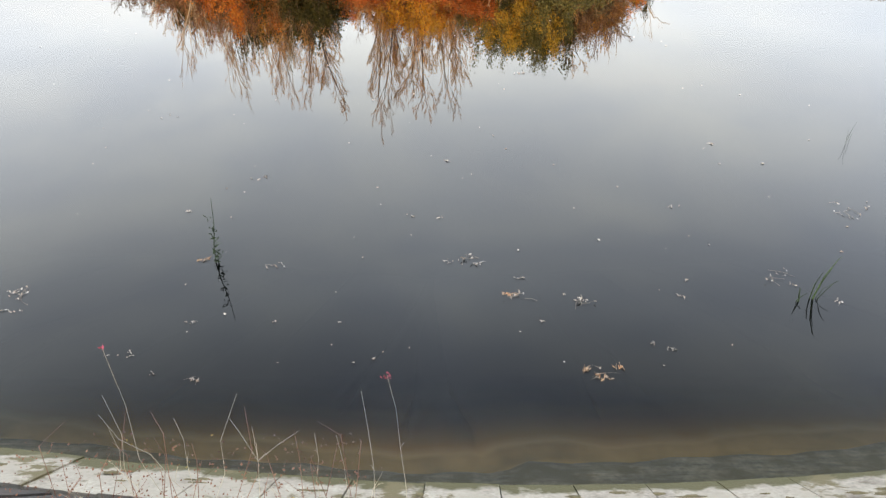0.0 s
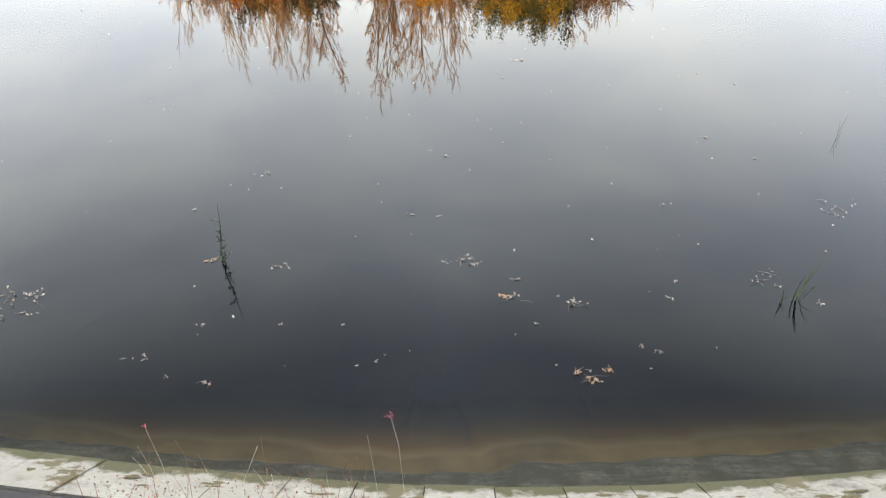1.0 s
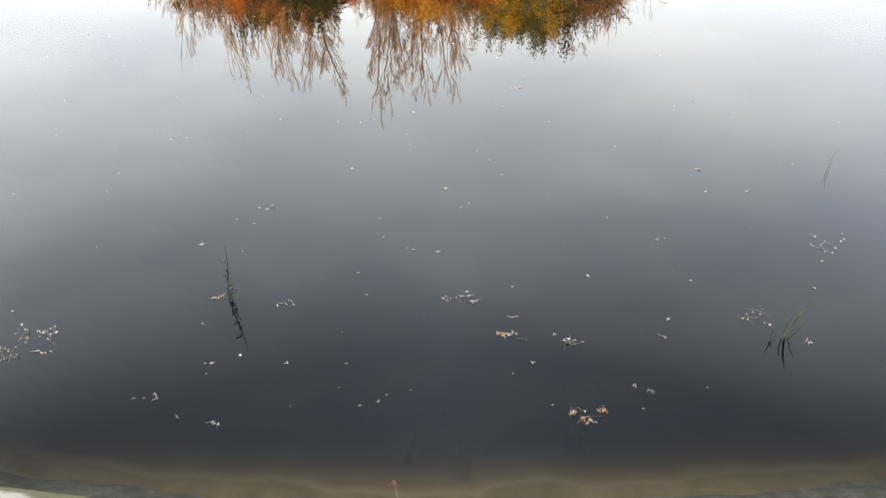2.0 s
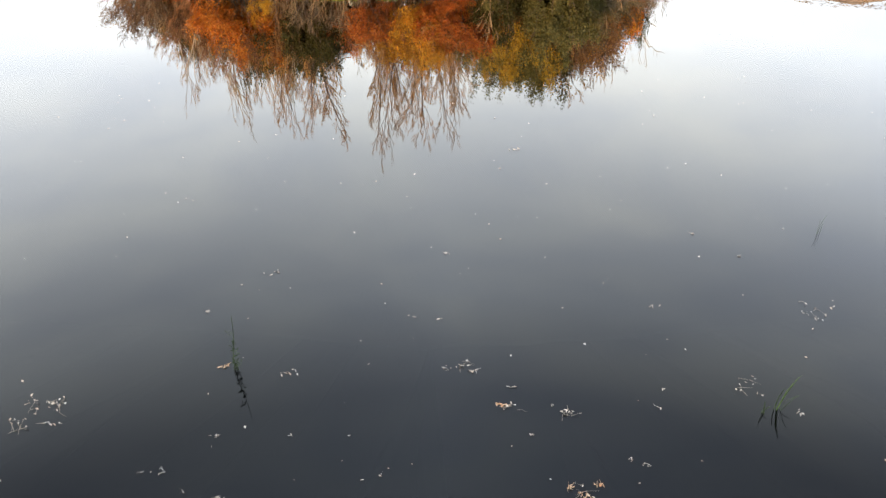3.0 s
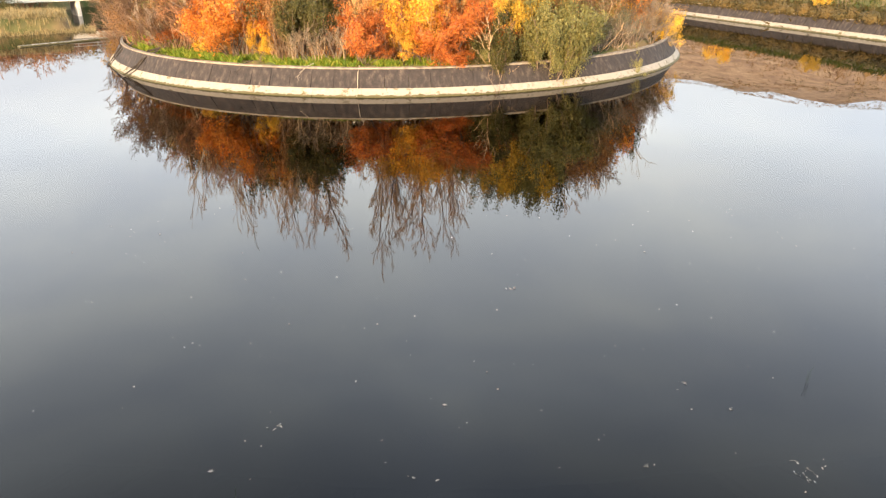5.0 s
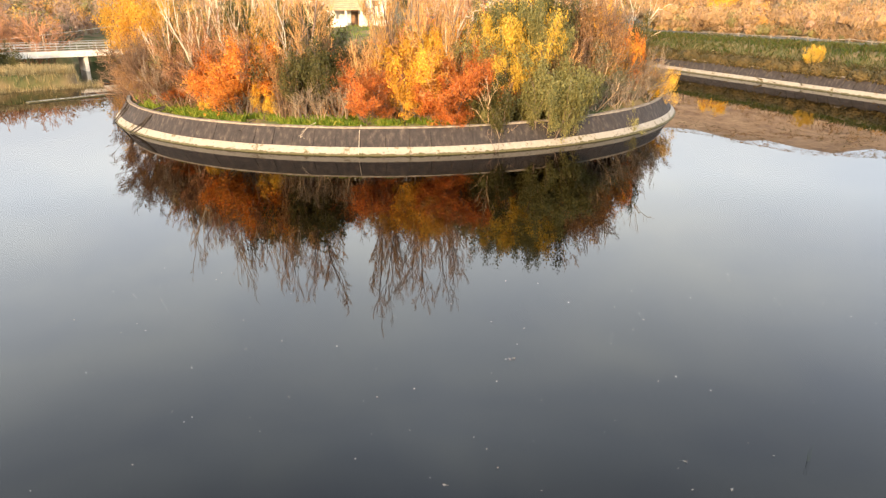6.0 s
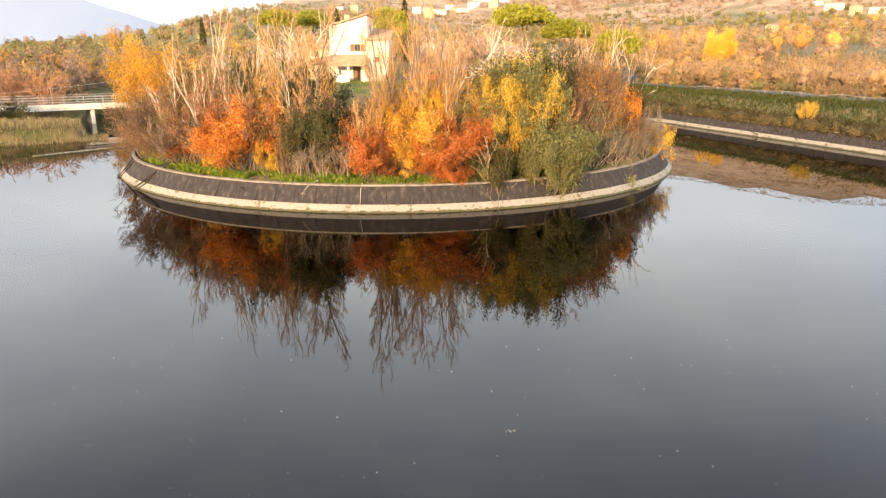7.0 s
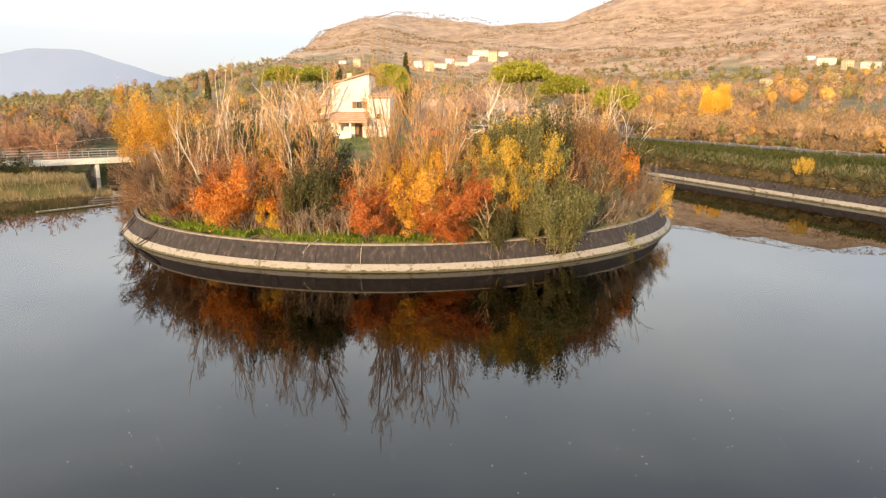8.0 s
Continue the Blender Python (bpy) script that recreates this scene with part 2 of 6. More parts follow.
ROOF = surface("clay_roof", [(0.3, (0.40, 0.24, 0.14)), (0.7, (0.56, 0.37, 0.22))], 1.6, 0.9, 9, 0.5, 0.04)
WOOD = surface("brown_wood", [(0.3, (0.16, 0.085, 0.04)), (0.7, (0.28, 0.16, 0.08))], 3.0, 0.7)
METAL = surface("galvanised_metal", [(0.3, (0.34, 0.34, 0.32)), (0.7, (0.48, 0.47, 0.44))], 3.0, 0.55)
WHITE = surface("white_paint", [(0.3, (0.70, 0.69, 0.66)), (0.7, (0.80, 0.79, 0.76))], 3.0, 0.6)
DARK = surface("dark_opening", [(0.3, (0.02, 0.018, 0.016)), (0.7, (0.04, 0.036, 0.03))], 3.0, 0.5)
ASPHALT = surface("asphalt", [(0.3, (0.10, 0.095, 0.085)), (0.7, (0.16, 0.15, 0.135))], 2.0, 0.9, 30)


def ground_material():
    """Grass and bare soil near the water, then dry scrub on the far slopes, by two noises."""
    m, nodes, links, bsdf = material("grass_and_scrub")
    near = noise_node(nodes, links, 0.35, 6.0, 0.6)
    soil = ramp_of(nodes, [(0.36, (0.07, 0.085, 0.02)), (0.48, (0.12, 0.105, 0.035)), (0.58, (0.20, 0.14, 0.06)), (0.75, (0.16, 0.11, 0.06))])
    links.new(near.outputs[0], soil.inputs[0])
    far = noise_node(nodes, links, 0.06, 9.0, 0.7)
    scrub = ramp_of(nodes, [(0.34, (0.25, 0.155, 0.095)), (0.45, (0.345, 0.22, 0.13)), (0.55, (0.45, 0.295, 0.17)), (0.68, (0.54, 0.38, 0.225))])
    links.new(far.outputs[0], scrub.inputs[0])
    c = nodes.new("ShaderNodeTexCoord")
    split = nodes.new("ShaderNodeSeparateXYZ")
    links.new(c.outputs["Object"], split.inputs[0])
    step = nodes.new("ShaderNodeMapRange")
    step.inputs["From Min"].default_value, step.inputs["From Max"].default_value = 9.0, 34.0
    links.new(split.outputs["Z"], step.inputs["Value"])
    dry = mixed(nodes, links, soil.outputs[0], scrub.outputs[0], step.outputs[0])
    fields = noise_node(nodes, links, 0.012, 6.0, 0.6)
    green = ramp_of(nodes, [(0.55, (0, 0, 0)), (0.66, (1, 1, 1))])
    links.new(fields.outputs[0], green.inputs[0])
    low = nodes.new("ShaderNodeMapRange")
    low.inputs["From Min"].default_value, low.inputs["From Max"].default_value = 75.0, 45.0
    links.new(split.outputs["Z"], low.inputs["Value"])
    both = nodes.new("ShaderNodeMath")
    both.operation = "MULTIPLY"
    links.new(green.outputs[0], both.inputs[0])
    links.new(low.outputs[0], both.inputs[1])
    dry = mixed(nodes, links, dry, (0.14, 0.13, 0.045), both.outputs[0])
    # silt and mud below the water, near black in place of light lost with depth
    bed = nodes.new("ShaderNodeMapRange")
    bed.inputs["From Min"].default_value, bed.inputs["From Max"].default_value = -0.05, -0.25
    links.new(split.outputs["Z"], bed.inputs["Value"])
    silt = ramp_of(nodes, [(0.3, (0.006, 0.006, 0.007)), (0.7, (0.014, 0.013, 0.012))])
    links.new(near.outputs[0], silt.inputs[0])
    links.new(mixed(nodes, links, dry, silt.outputs[0], bed.outputs[0]), bsdf.inputs["Base Color"])
    bsdf.inputs["Roughness"].default_value = 0.95
    return m


def water_material():
    m, nodes, links, bsdf = material("still_water")
    nodes.remove(bsdf)
    gloss = nodes.new("ShaderNodeBsdfGlossy")
    gloss.inputs["Roughness"].default_value = 0.0
    clear = nodes.new("ShaderNodeBsdfTransparent")
    # clear in near shallows, tint painted darker further out for light lost to depth
    c = nodes.new("ShaderNodeTexCoord")
    xyz = nodes.new("ShaderNodeSeparateXYZ")
    links.new(c.outputs["Object"], xyz.inputs[0])
    depth = nodes.new("ShaderNodeMapRange")
    depth.inputs["From Min"].default_value, depth.inputs["From Max"].default_value = 4.5, 5.5
    links.new(xyz.outputs["Y"], depth.inputs["Value"])
    links.new(mixed(nodes, links, (0.74, 0.64, 0.48), (0.032, 0.042, 0.05), depth.outputs[0]), clear.inputs[0])
    fresnel = nodes.new("ShaderNodeFresnel")
    fresnel.inputs["IOR"].default_value = 1.333
    both = nodes.new("ShaderNodeMixShader")
    links.new(fresnel.outputs[0], both.inputs[0])
    links.new(clear.outputs[0], both.inputs[1])
    links.new(gloss.outputs[0], both.inputs[2])
    links.new(both.outputs[0], nodes["Material Output"].inputs[0])
    return m



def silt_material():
    """Pale brown silt, painted darker with depth for the light the water takes."""
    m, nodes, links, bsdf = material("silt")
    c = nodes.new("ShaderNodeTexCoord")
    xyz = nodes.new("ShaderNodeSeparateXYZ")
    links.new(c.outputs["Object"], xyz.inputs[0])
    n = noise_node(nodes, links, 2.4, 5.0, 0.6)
    depth_tone = nodes.new("ShaderNodeMath")
    depth_tone.operation = "MULTIPLY_ADD"
    links.new(n.outputs[0], depth_tone.inputs[0])
    depth_tone.inputs[1].default_value = 0.10
    links.new(xyz.outputs["Z"], depth_tone.inputs[2])
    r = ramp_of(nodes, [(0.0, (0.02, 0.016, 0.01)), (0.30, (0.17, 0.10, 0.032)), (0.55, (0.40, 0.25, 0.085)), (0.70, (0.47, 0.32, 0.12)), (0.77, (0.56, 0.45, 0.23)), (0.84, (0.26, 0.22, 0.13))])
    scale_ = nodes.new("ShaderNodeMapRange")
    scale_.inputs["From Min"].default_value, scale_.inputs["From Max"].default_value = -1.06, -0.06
    links.new(depth_tone.outputs[0], scale_.inputs["Value"])
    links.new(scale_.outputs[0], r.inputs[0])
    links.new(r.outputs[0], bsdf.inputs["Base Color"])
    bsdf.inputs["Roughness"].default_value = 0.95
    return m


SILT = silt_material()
GROUND, WATER = ground_material(), water_material()


# ---- making meshes ----
def mesh_of(name, verts, faces, mat, smooth=False):
    me = bpy.data.meshes.new(name)
    me.from_pydata([tuple(v) for v in np.asarray(verts, float)], [], [tuple(int(i) for i in q) for q in faces])
    me.materials.append(mat)
    if smooth:
        me.polygons.foreach_set("use_smooth", np.ones(len(me.polygons), bool))
    me.update()
    return me


def part(name, data, parent, label=""):
    """Links a mesh as one part under a thing or a part."""
    ob = new(name, data)
    ob.parent = parent
    return tagged(ob, label=label)


def thing(name, m, label, category, group="", kind=""):
    ob = new(name)
    ob.matrix_world = m
    ob.empty_display_size = 0.2
    return tagged(ob, label, category, group, kind)


def single(name, data, label, category, group="", kind="", m=None):
    ob = new(name, data)
    if m is not None:
        ob.matrix_world = m
    return tagged(ob, label, category, group, kind)


class Shape:
    """Gathers boxes, tubes and leaves into the arrays of one mesh."""

    def __init__(self):
        self.v, self.f, self.n = [], [], 0

    def add(self, verts, faces):
        self.v.append(np.asarray(verts, float).reshape(-1, 3))
        self.f.extend(tuple(i + self.n for i in q) for q in faces)
        self.n += len(self.v[-1])
        return self

    def box(self, lo, hi, cut=0.0):
        """A box; cut: the chamfer of its upright and upper edges."""
        (x0, y0, z0), (x1, y1, z1) = lo, hi
        c = min(cut, (x1 - x0) / 3, (y1 - y0) / 3, (z1 - z0) / 3)
        if c <= 0:
            v = [(x0, y0, z0), (x1, y0, z0), (x1, y1, z0), (x0, y1, z0), (x0, y0, z1), (x1, y0, z1), (x1, y1, z1), (x0, y1, z1)]
            return self.add(v, [(3, 2, 1, 0), (4, 5, 6, 7), (0, 1, 5, 4), (1, 2, 6, 5), (2, 3, 7, 6), (3, 0, 4, 7)])
        def ring(d, z):
            a0, b0, a1, b1 = x0 + d, y0 + d, x1 - d, y1 - d
            return [(a0 + c, b0, z), (a1 - c, b0, z), (a1, b0 + c, z), (a1, b1 - c, z), (a1 - c, b1, z), (a0 + c, b1, z), (a0, b1 - c, z), (a0, b0 + c, z)]
        v = ring(0, z0) + ring(0, z1 - c) + ring(c, z1)
        f = [tuple(range(7, -1, -1)), tuple(range(16, 24))]
        for k in (0, 8):
            f += [(k + i, k + (i + 1) % 8, k + 8 + (i + 1) % 8, k + 8 + i) for i in range(8)]
        return self.add(v, f)

    def tube(self, path, radii, sides=4):
        path, radii = np.asarray(path, float), np.asarray(radii, float)
        way = np.gradient(path, axis=0)
        way /= np.linalg.norm(way, axis=1)[:, None] + 1e-9
        side = np.cross(way, np.where(np.abs(way[:, 2:]) > 0.9, [[1.0, 0, 0]], [[0, 0, 1.0]]))
        side /= np.linalg.norm(side, axis=1)[:, None] + 1e-9
        over = np.cross(way, side)
        a = np.linspace(0, 2 * np.pi, sides, endpoint=False)
        v = path[:, None] + radii[:, None, None] * (np.cos(a)[None, :, None] * side[:, None] + np.sin(a)[None, :, None] * over[:, None])
        f = [(k * sides + i, k * sides + (i + 1) % sides, (k + 1) * sides + (i + 1) % sides, (k + 1) * sides + i) for k in range(len(path) - 1) for i in range(sides)]
        if sides > 3:
            f += [tuple(range(sides - 1, -1, -1)), tuple(range((len(path) - 1) * sides, len(path) * sides))]
        return self.add(v, f)

    def leaves(self, centres, rng, length, width, up=0.0, droop=0.0, sides=4):
        """Folded, pointed leaves round the given places."""
        n = len(centres)
        a = rng.normal(size=(n, 3))
        a[:, 2] += up - droop
        a /= np.linalg.norm(a, axis=1)[:, None]
        b = np.cross(a, rng.normal(size=(n, 3)))
        b /= np.linalg.norm(b, axis=1)[:, None] + 1e-9
        c = np.cross(a, b)
        s = rng.uniform(0.65, 1.35, (n, 1))
        L, Wd = a * length * s * 0.5, b * width * s * 0.5
        if sides == 3:
            v = np.stack([centres - L + Wd * 0.9, centres - L - Wd * 0.9, centres + L], 1)
            base = np.arange(n)[:, None] * 3
            return self.add(v, np.hstack([base, base + 1, base + 2]).tolist())
        v = np.stack([centres - L, centres + Wd + c * width * 0.12, centres + L, centres - Wd + c * width * 0.12], 1)
        base = np.arange(n)[:, None] * 4
        return self.add(v, np.hstack([base, base + 1, base + 2, base + 3]).tolist())

    def mesh(self, name, mat, smooth=False):
        return mesh_of(name, np.concatenate(self.v), self.f, mat, smooth)


# ---- the lie of the land ----
ISLAND = (-3.85, 65.15, 24.35)      # middle and radius of the rounded tip


def near_shore(x):
    return 4.05 + 1.3 * (1 - np.exp(-((x - 1.0) / 8.0) ** 2))


def off_segment(x, y, a, b):
    d = np.array(b) - np.array(a)
    s = np.clip(((x - a[0]) * d[0] + (y - a[1]) * d[1]) / (d @ d), 0, 1)
    return np.hypot(x - a[0] - s * d[0], y - a[1] - s * d[1])


def inland(x, y):
    """Distance from the water's edge, positive on land."""
    x, y = np.asarray(x, float), np.asarray(y, float)
    right = (41.5 - x) * 0.947 - (y - 64.1) * 0.321
    left = (x + 52.0) * 0.93 + (66.0 - y) * 0.36
    back = np.where(x < -27, 77.5 + 0.7 * (x + 38.4) - y, 128.0 - y)
    pond = np.minimum(np.minimum(y - near_shore(x), right), np.minimum(left, back))
    tip = np.minimum(off_segment(x, y, ISLAND[:2], (-4.0, 190.0)), 300) - ISLAND[2]
    pond = np.minimum(pond, tip)
    channel = 4.6 - np.minimum(np.minimum(off_segment(x, y, (-30, 66), (-33.4, 78)), off_segment(x, y, (-33.4, 78), (-42.5, 96))), off_segment(x, y, (-42.5, 96), (-50, 110)))
    channel = np.maximum(channel, 3.6 - off_segment(x, y, (-51.0, 91.0), (-44.0, 98.0)) + 1.0)
    channel = np.maximum(channel, 5.5 - off_segment(x, y, (-52.0, 99.0), (-47.0, 108.0)))
    return -np.maximum(pond, channel)


SKY_X = np.array([-900, 0, 150, 300, 380, 420, 505, 560, 650, 700, 860, 985, 1090, 1225, 1330, 1450, 1700, 2600])
SKY_E = np.array([0.022, 0.022, 0.030, 0.043, 0.060, 0.067, 0.070, 0.088, 0.125, 0.128, 0.115, 0.117, 0.144, 0.154, 0.168, 0.172, 0.16, 0.10])


def smooth(a):
    a = np.clip(a, 0, 1)
    return a * a * (3 - 2 * a)


def wave(x, y, k, s):
    return np.sin(x * k + 1.3 * s) * np.cos(y * k * 1.13 + 2.1 * s) + 0.5 * np.sin(x * k * 2.3 + y * k * 1.9 + s)


def height(x, y):
    x, y = np.asarray(x, float), np.asarray(y, float)
    d = inland(x, y)
    r = np.hypot(x, y)
    az = np.where(y > 1, 784 + 1216 * x / np.maximum(y, 1), 784 + 3000 * np.sign(x))
    e = np.interp(az, SKY_X, SKY_E)
    reach = 330 + 720 * smooth((az - 440) / 170)
    near_r = 110 + 45 * smooth((az - 1000) / 150)
    s = np.clip((r - near_r) / (reach - near_r), 0, 1.6)
    far = e * reach * np.where(s < 1, s ** (1.25 + 0.75 * smooth((az - 500) / 300)), 1 - 0.25 * (s - 1)) + (3.0 + 2.0 * smooth((az - 440) / 170)) * smooth((r - near_r + 10) / 60)
    far = far * smooth((y + 20) / 60) + (wave(x, y, 0.013, 1) * 0.007 + wave(x, y, 0.047, 3) * 0.002) * np.maximum(r - 150, 0) * smooth((r - 150) / 250)
    island = smooth((y - 46) / 40) * smooth((26 - np.abs(x + 4)) / 14) * 4.6
    # unseen rise behind the camera, added to shade the near shore from the sun
    behind = smooth((-y - 3) / 24) * 9.0
    land = 1.5 + np.maximum(far, island) + behind + 0.12 * wave(x, y, 0.7, 2) * smooth((d - 2) / 4)
    # the right-hand bank stands higher, its road on top
    land = land + 2.2 * smooth((d - 1.5) / 5) * smooth((x - 24) / 8)
    return np.where(d < 0.7, -3.2, np.where(d < 1.9, -3.2 + (land + 3.2) * smooth((d - 0.7) / 1.2), land))


def ground_sheet():
    def axis(lo, hi, step, far, grow):
        a = list(np.arange(lo, hi + step / 2, step))
        s = step
        while a[-1] < far:
            s *= grow
            a.append(a[-1] + s)
        s = step
        while a[0] > -far:
            s *= grow
            a.insert(0, a[0] - s)
        return np.array(a)
    xs, ys = axis(-60, 56, 1.0, 2600, 1.11), axis(-6, 120, 1.0, 2600, 1.11)
    gx, gy = np.meshgrid(xs, ys)
    v = np.stack([gx, gy, height(gx, gy)], -1).reshape(-1, 3)
    nx, ny = len(xs), len(ys)
    i = (np.arange(ny - 1)[:, None] * nx + np.arange(nx - 1)[None]).reshape(-1)
    return mesh_of("ground", v, np.stack([i, i + 1, i + nx + 1, i + nx], 1), GROUND, True)


single("ground", ground_sheet(), "grassy ground rising into dry scrub-covered hills", "ground", kind="structure")

w = Shape()
xs, ys = np.linspace(-120, 120, 13), np.linspace(-6, 210, 13)
w.add([(x, y, 0.0) for y in ys for x in xs], [(r * 13 + c, r * 13 + c + 1, r * 13 + c + 14, r * 13 + c + 13) for r in range(12) for c in range(12)])
single("water", w.mesh("water", WATER), "still dark pond water mirroring the sky", "water", kind="structure")

mountain = Shape()
mx = np.linspace(-2600, 300, 60)
mz = 20 + 232 * np.exp(-((mx + 1750) / 600) ** 2) + 60 * np.exp(-((mx + 700) / 420) ** 2) + 5 * np.sin(mx / 90) + 3 * np.sin(mx / 37)
mountain.add(np.concatenate([np.stack([mx, 0 * mx + 2900, 0 * mx - 20], 1), np.stack([mx, 0 * mx + 3100, mz], 1)]), [(i, i + 1, i + 61, i + 60) for i in range(59)])
# the haze of the distance is painted into the ridge's own blue
HAZE, hn, hl, hb = material("painted_haze_blue")
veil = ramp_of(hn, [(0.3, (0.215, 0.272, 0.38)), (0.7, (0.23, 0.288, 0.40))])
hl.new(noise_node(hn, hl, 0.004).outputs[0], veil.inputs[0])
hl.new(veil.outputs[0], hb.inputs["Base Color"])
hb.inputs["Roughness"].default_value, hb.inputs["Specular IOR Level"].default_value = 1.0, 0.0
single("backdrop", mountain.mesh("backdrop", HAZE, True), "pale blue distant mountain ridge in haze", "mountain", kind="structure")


# ---- concrete banks ----
def swept(path, outline, reach=None):
    """A strip swept along a path; outline: (inland offset, height) from the water upwards; reach: how far it goes out under the water, by x."""
    path = np.asarray(path, float)
    t = np.gradient(path, axis=0)
    t /= np.linalg.norm(t, axis=1)[:, None]
    n = np.stack([-t[:, 1], t[:, 0]], 1)          # land lies to the left of the path's way
    v = [(*(p + q * o * (reach(p[0]) if reach and o < 0 else 1.0)), z) for p, q in zip(path, n) for o, z in outline]
    k = len(outline)
    f = [(i * k + j, (i + 1) * k + j, (i + 1) * k + j + 1, i * k + j + 1) for i in range(len(path) - 1) for j in range(k - 1)]
    f += [tuple(range(k - 1, -1, -1)), tuple(range((len(path) - 1) * k, len(path) * k))] if k > 2 else []
    return v, f


def footing_reach(x):
    return 0.74 + 0.30 * float(smooth((x - 0.45) / 0.45)) + 0.04 * math.sin(x * 3.1) + 0.03 * math.sin(x * 8.7 + 1)


def bank(path, slab_length, label, seed, foot_width=0.40, full_width=1.08):
    """White lower slabs, dark lined slope and a thin coping, one piece after another along the shore."""
    rng = np.random.default_rng(seed)
    path = np.asarray(path, float)
    run = np.r_[0, np.cumsum(np.linalg.norm(np.diff(path, axis=0), axis=1))]
    def stretch(a, b, step):
        s = np.linspace(a, b, max(2, int((b - a) / step) + 1))
        return np.stack([np.interp(s, run, path[:, 0]), np.interp(s, run, path[:, 1])], 1)
    root = thing("bank", pose(0, 0, 0), label, "bank", kind="structure")
    foot = Shape()
    gap = 0.0035 if foot_width > 0.5 else 0.008
    toe = 0.50 if foot_width > 0.5 else 0.38
    foot.add(*swept(stretch(0, run[-1], 0.2 if foot_width > 0.5 else 0.8), [(-toe - 0.10, -0.75), (-toe - 0.06, -0.34), (-toe, -0.27), (0.0, -0.05), (0.30, -0.05), (0.30, -1.6)], footing_reach if foot_width > 0.5 else None))
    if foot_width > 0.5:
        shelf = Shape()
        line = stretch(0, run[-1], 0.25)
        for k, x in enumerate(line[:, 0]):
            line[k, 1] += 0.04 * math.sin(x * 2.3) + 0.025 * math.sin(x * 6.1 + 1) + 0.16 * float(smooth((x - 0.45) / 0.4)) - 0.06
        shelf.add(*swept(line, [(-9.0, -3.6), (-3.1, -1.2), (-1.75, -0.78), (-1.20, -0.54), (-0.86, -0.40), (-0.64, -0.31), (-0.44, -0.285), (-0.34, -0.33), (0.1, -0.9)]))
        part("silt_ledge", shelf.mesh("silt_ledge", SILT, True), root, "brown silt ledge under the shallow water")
    part("underwater_footing", foot.mesh("footing", CONCRETE_WET), root, "algae-stained concrete under the water")
    s = 0.0
    while s < run[-1] - 0.3:
        e = min(s + slab_length * rng.uniform(0.96, 1.04), run[-1])
        lift = rng.normal(0, 0.006)
        o = Shape().add(*swept(stretch(s + gap, e - gap, 0.6), [(-0.02, -0.04 + lift), (0.0, 0.03 + lift), (foot_width, 0.46 + lift), (foot_width + 0.02, 0.40 + lift), (0.1, -0.2)]))
        part("slab", o.mesh("slab", CONCRETE), root)
        s = e
    s = 0.0
    while s < run[-1] - 0.5:
        e = min(s + rng.uniform(1.3, 1.7), run[-1])
        lift = rng.normal(0, 0.008)
        o = Shape().add(*swept(stretch(s + 0.03, e - 0.03, 0.8), [(foot_width + 0.04, 0.40), (foot_width + 0.05, 0.47 + lift), (full_width, 1.50 + lift), (full_width + 0.04, 1.40), (foot_width + 0.1, 0.2)]))
        part("lining_panel", o.mesh("lining_panel", COATING), root, "dark weathered sloping panel")
        s = e
    s = 0.0
    while s < run[-1] - 0.5:
        e = min(s + rng.uniform(2.6, 3.4), run[-1])
        lift = rng.normal(0, 0.015)
        o = Shape().add(*swept(stretch(s + 0.01, e - 0.01, 0.6), [(full_width - 0.03, 1.46), (full_width - 0.04, 1.56 + lift), (full_width + 0.20, 1.58 + lift), (full_width + 0.26, 1.40)]))
        part("coping", o.mesh("coping", COPING), root, "narrow concrete edge")
        s = e
    return root


cx, cy, cr = ISLAND
# land must lie to the left of the way
arc = [(cx - cr, y) for y in np.arange(118, 64.8, -2.0)] + [(cx - cr * math.cos(a), cy - cr * math.sin(a)) for a in np.linspace(0, math.pi, 90)] + [(cx + cr, y) for y in np.arange(66, 124, 2.0)]
bank(arc, 3.0, "curved concrete bank round the wooded spit", 1)
bank([(x, near_shore(x)) for x in np.arange(13, -13.1, -0.4)], 0.63, "concrete slab bank at the near shore", 2, 0.68, 1.62)
ry = np.arange(-2, 126, 1.5)
bank(np.stack([41.5 - (ry - 64.1) * 0.339, ry], 1)[::-1], 3.0, "straight concrete bank beside the road", 3)


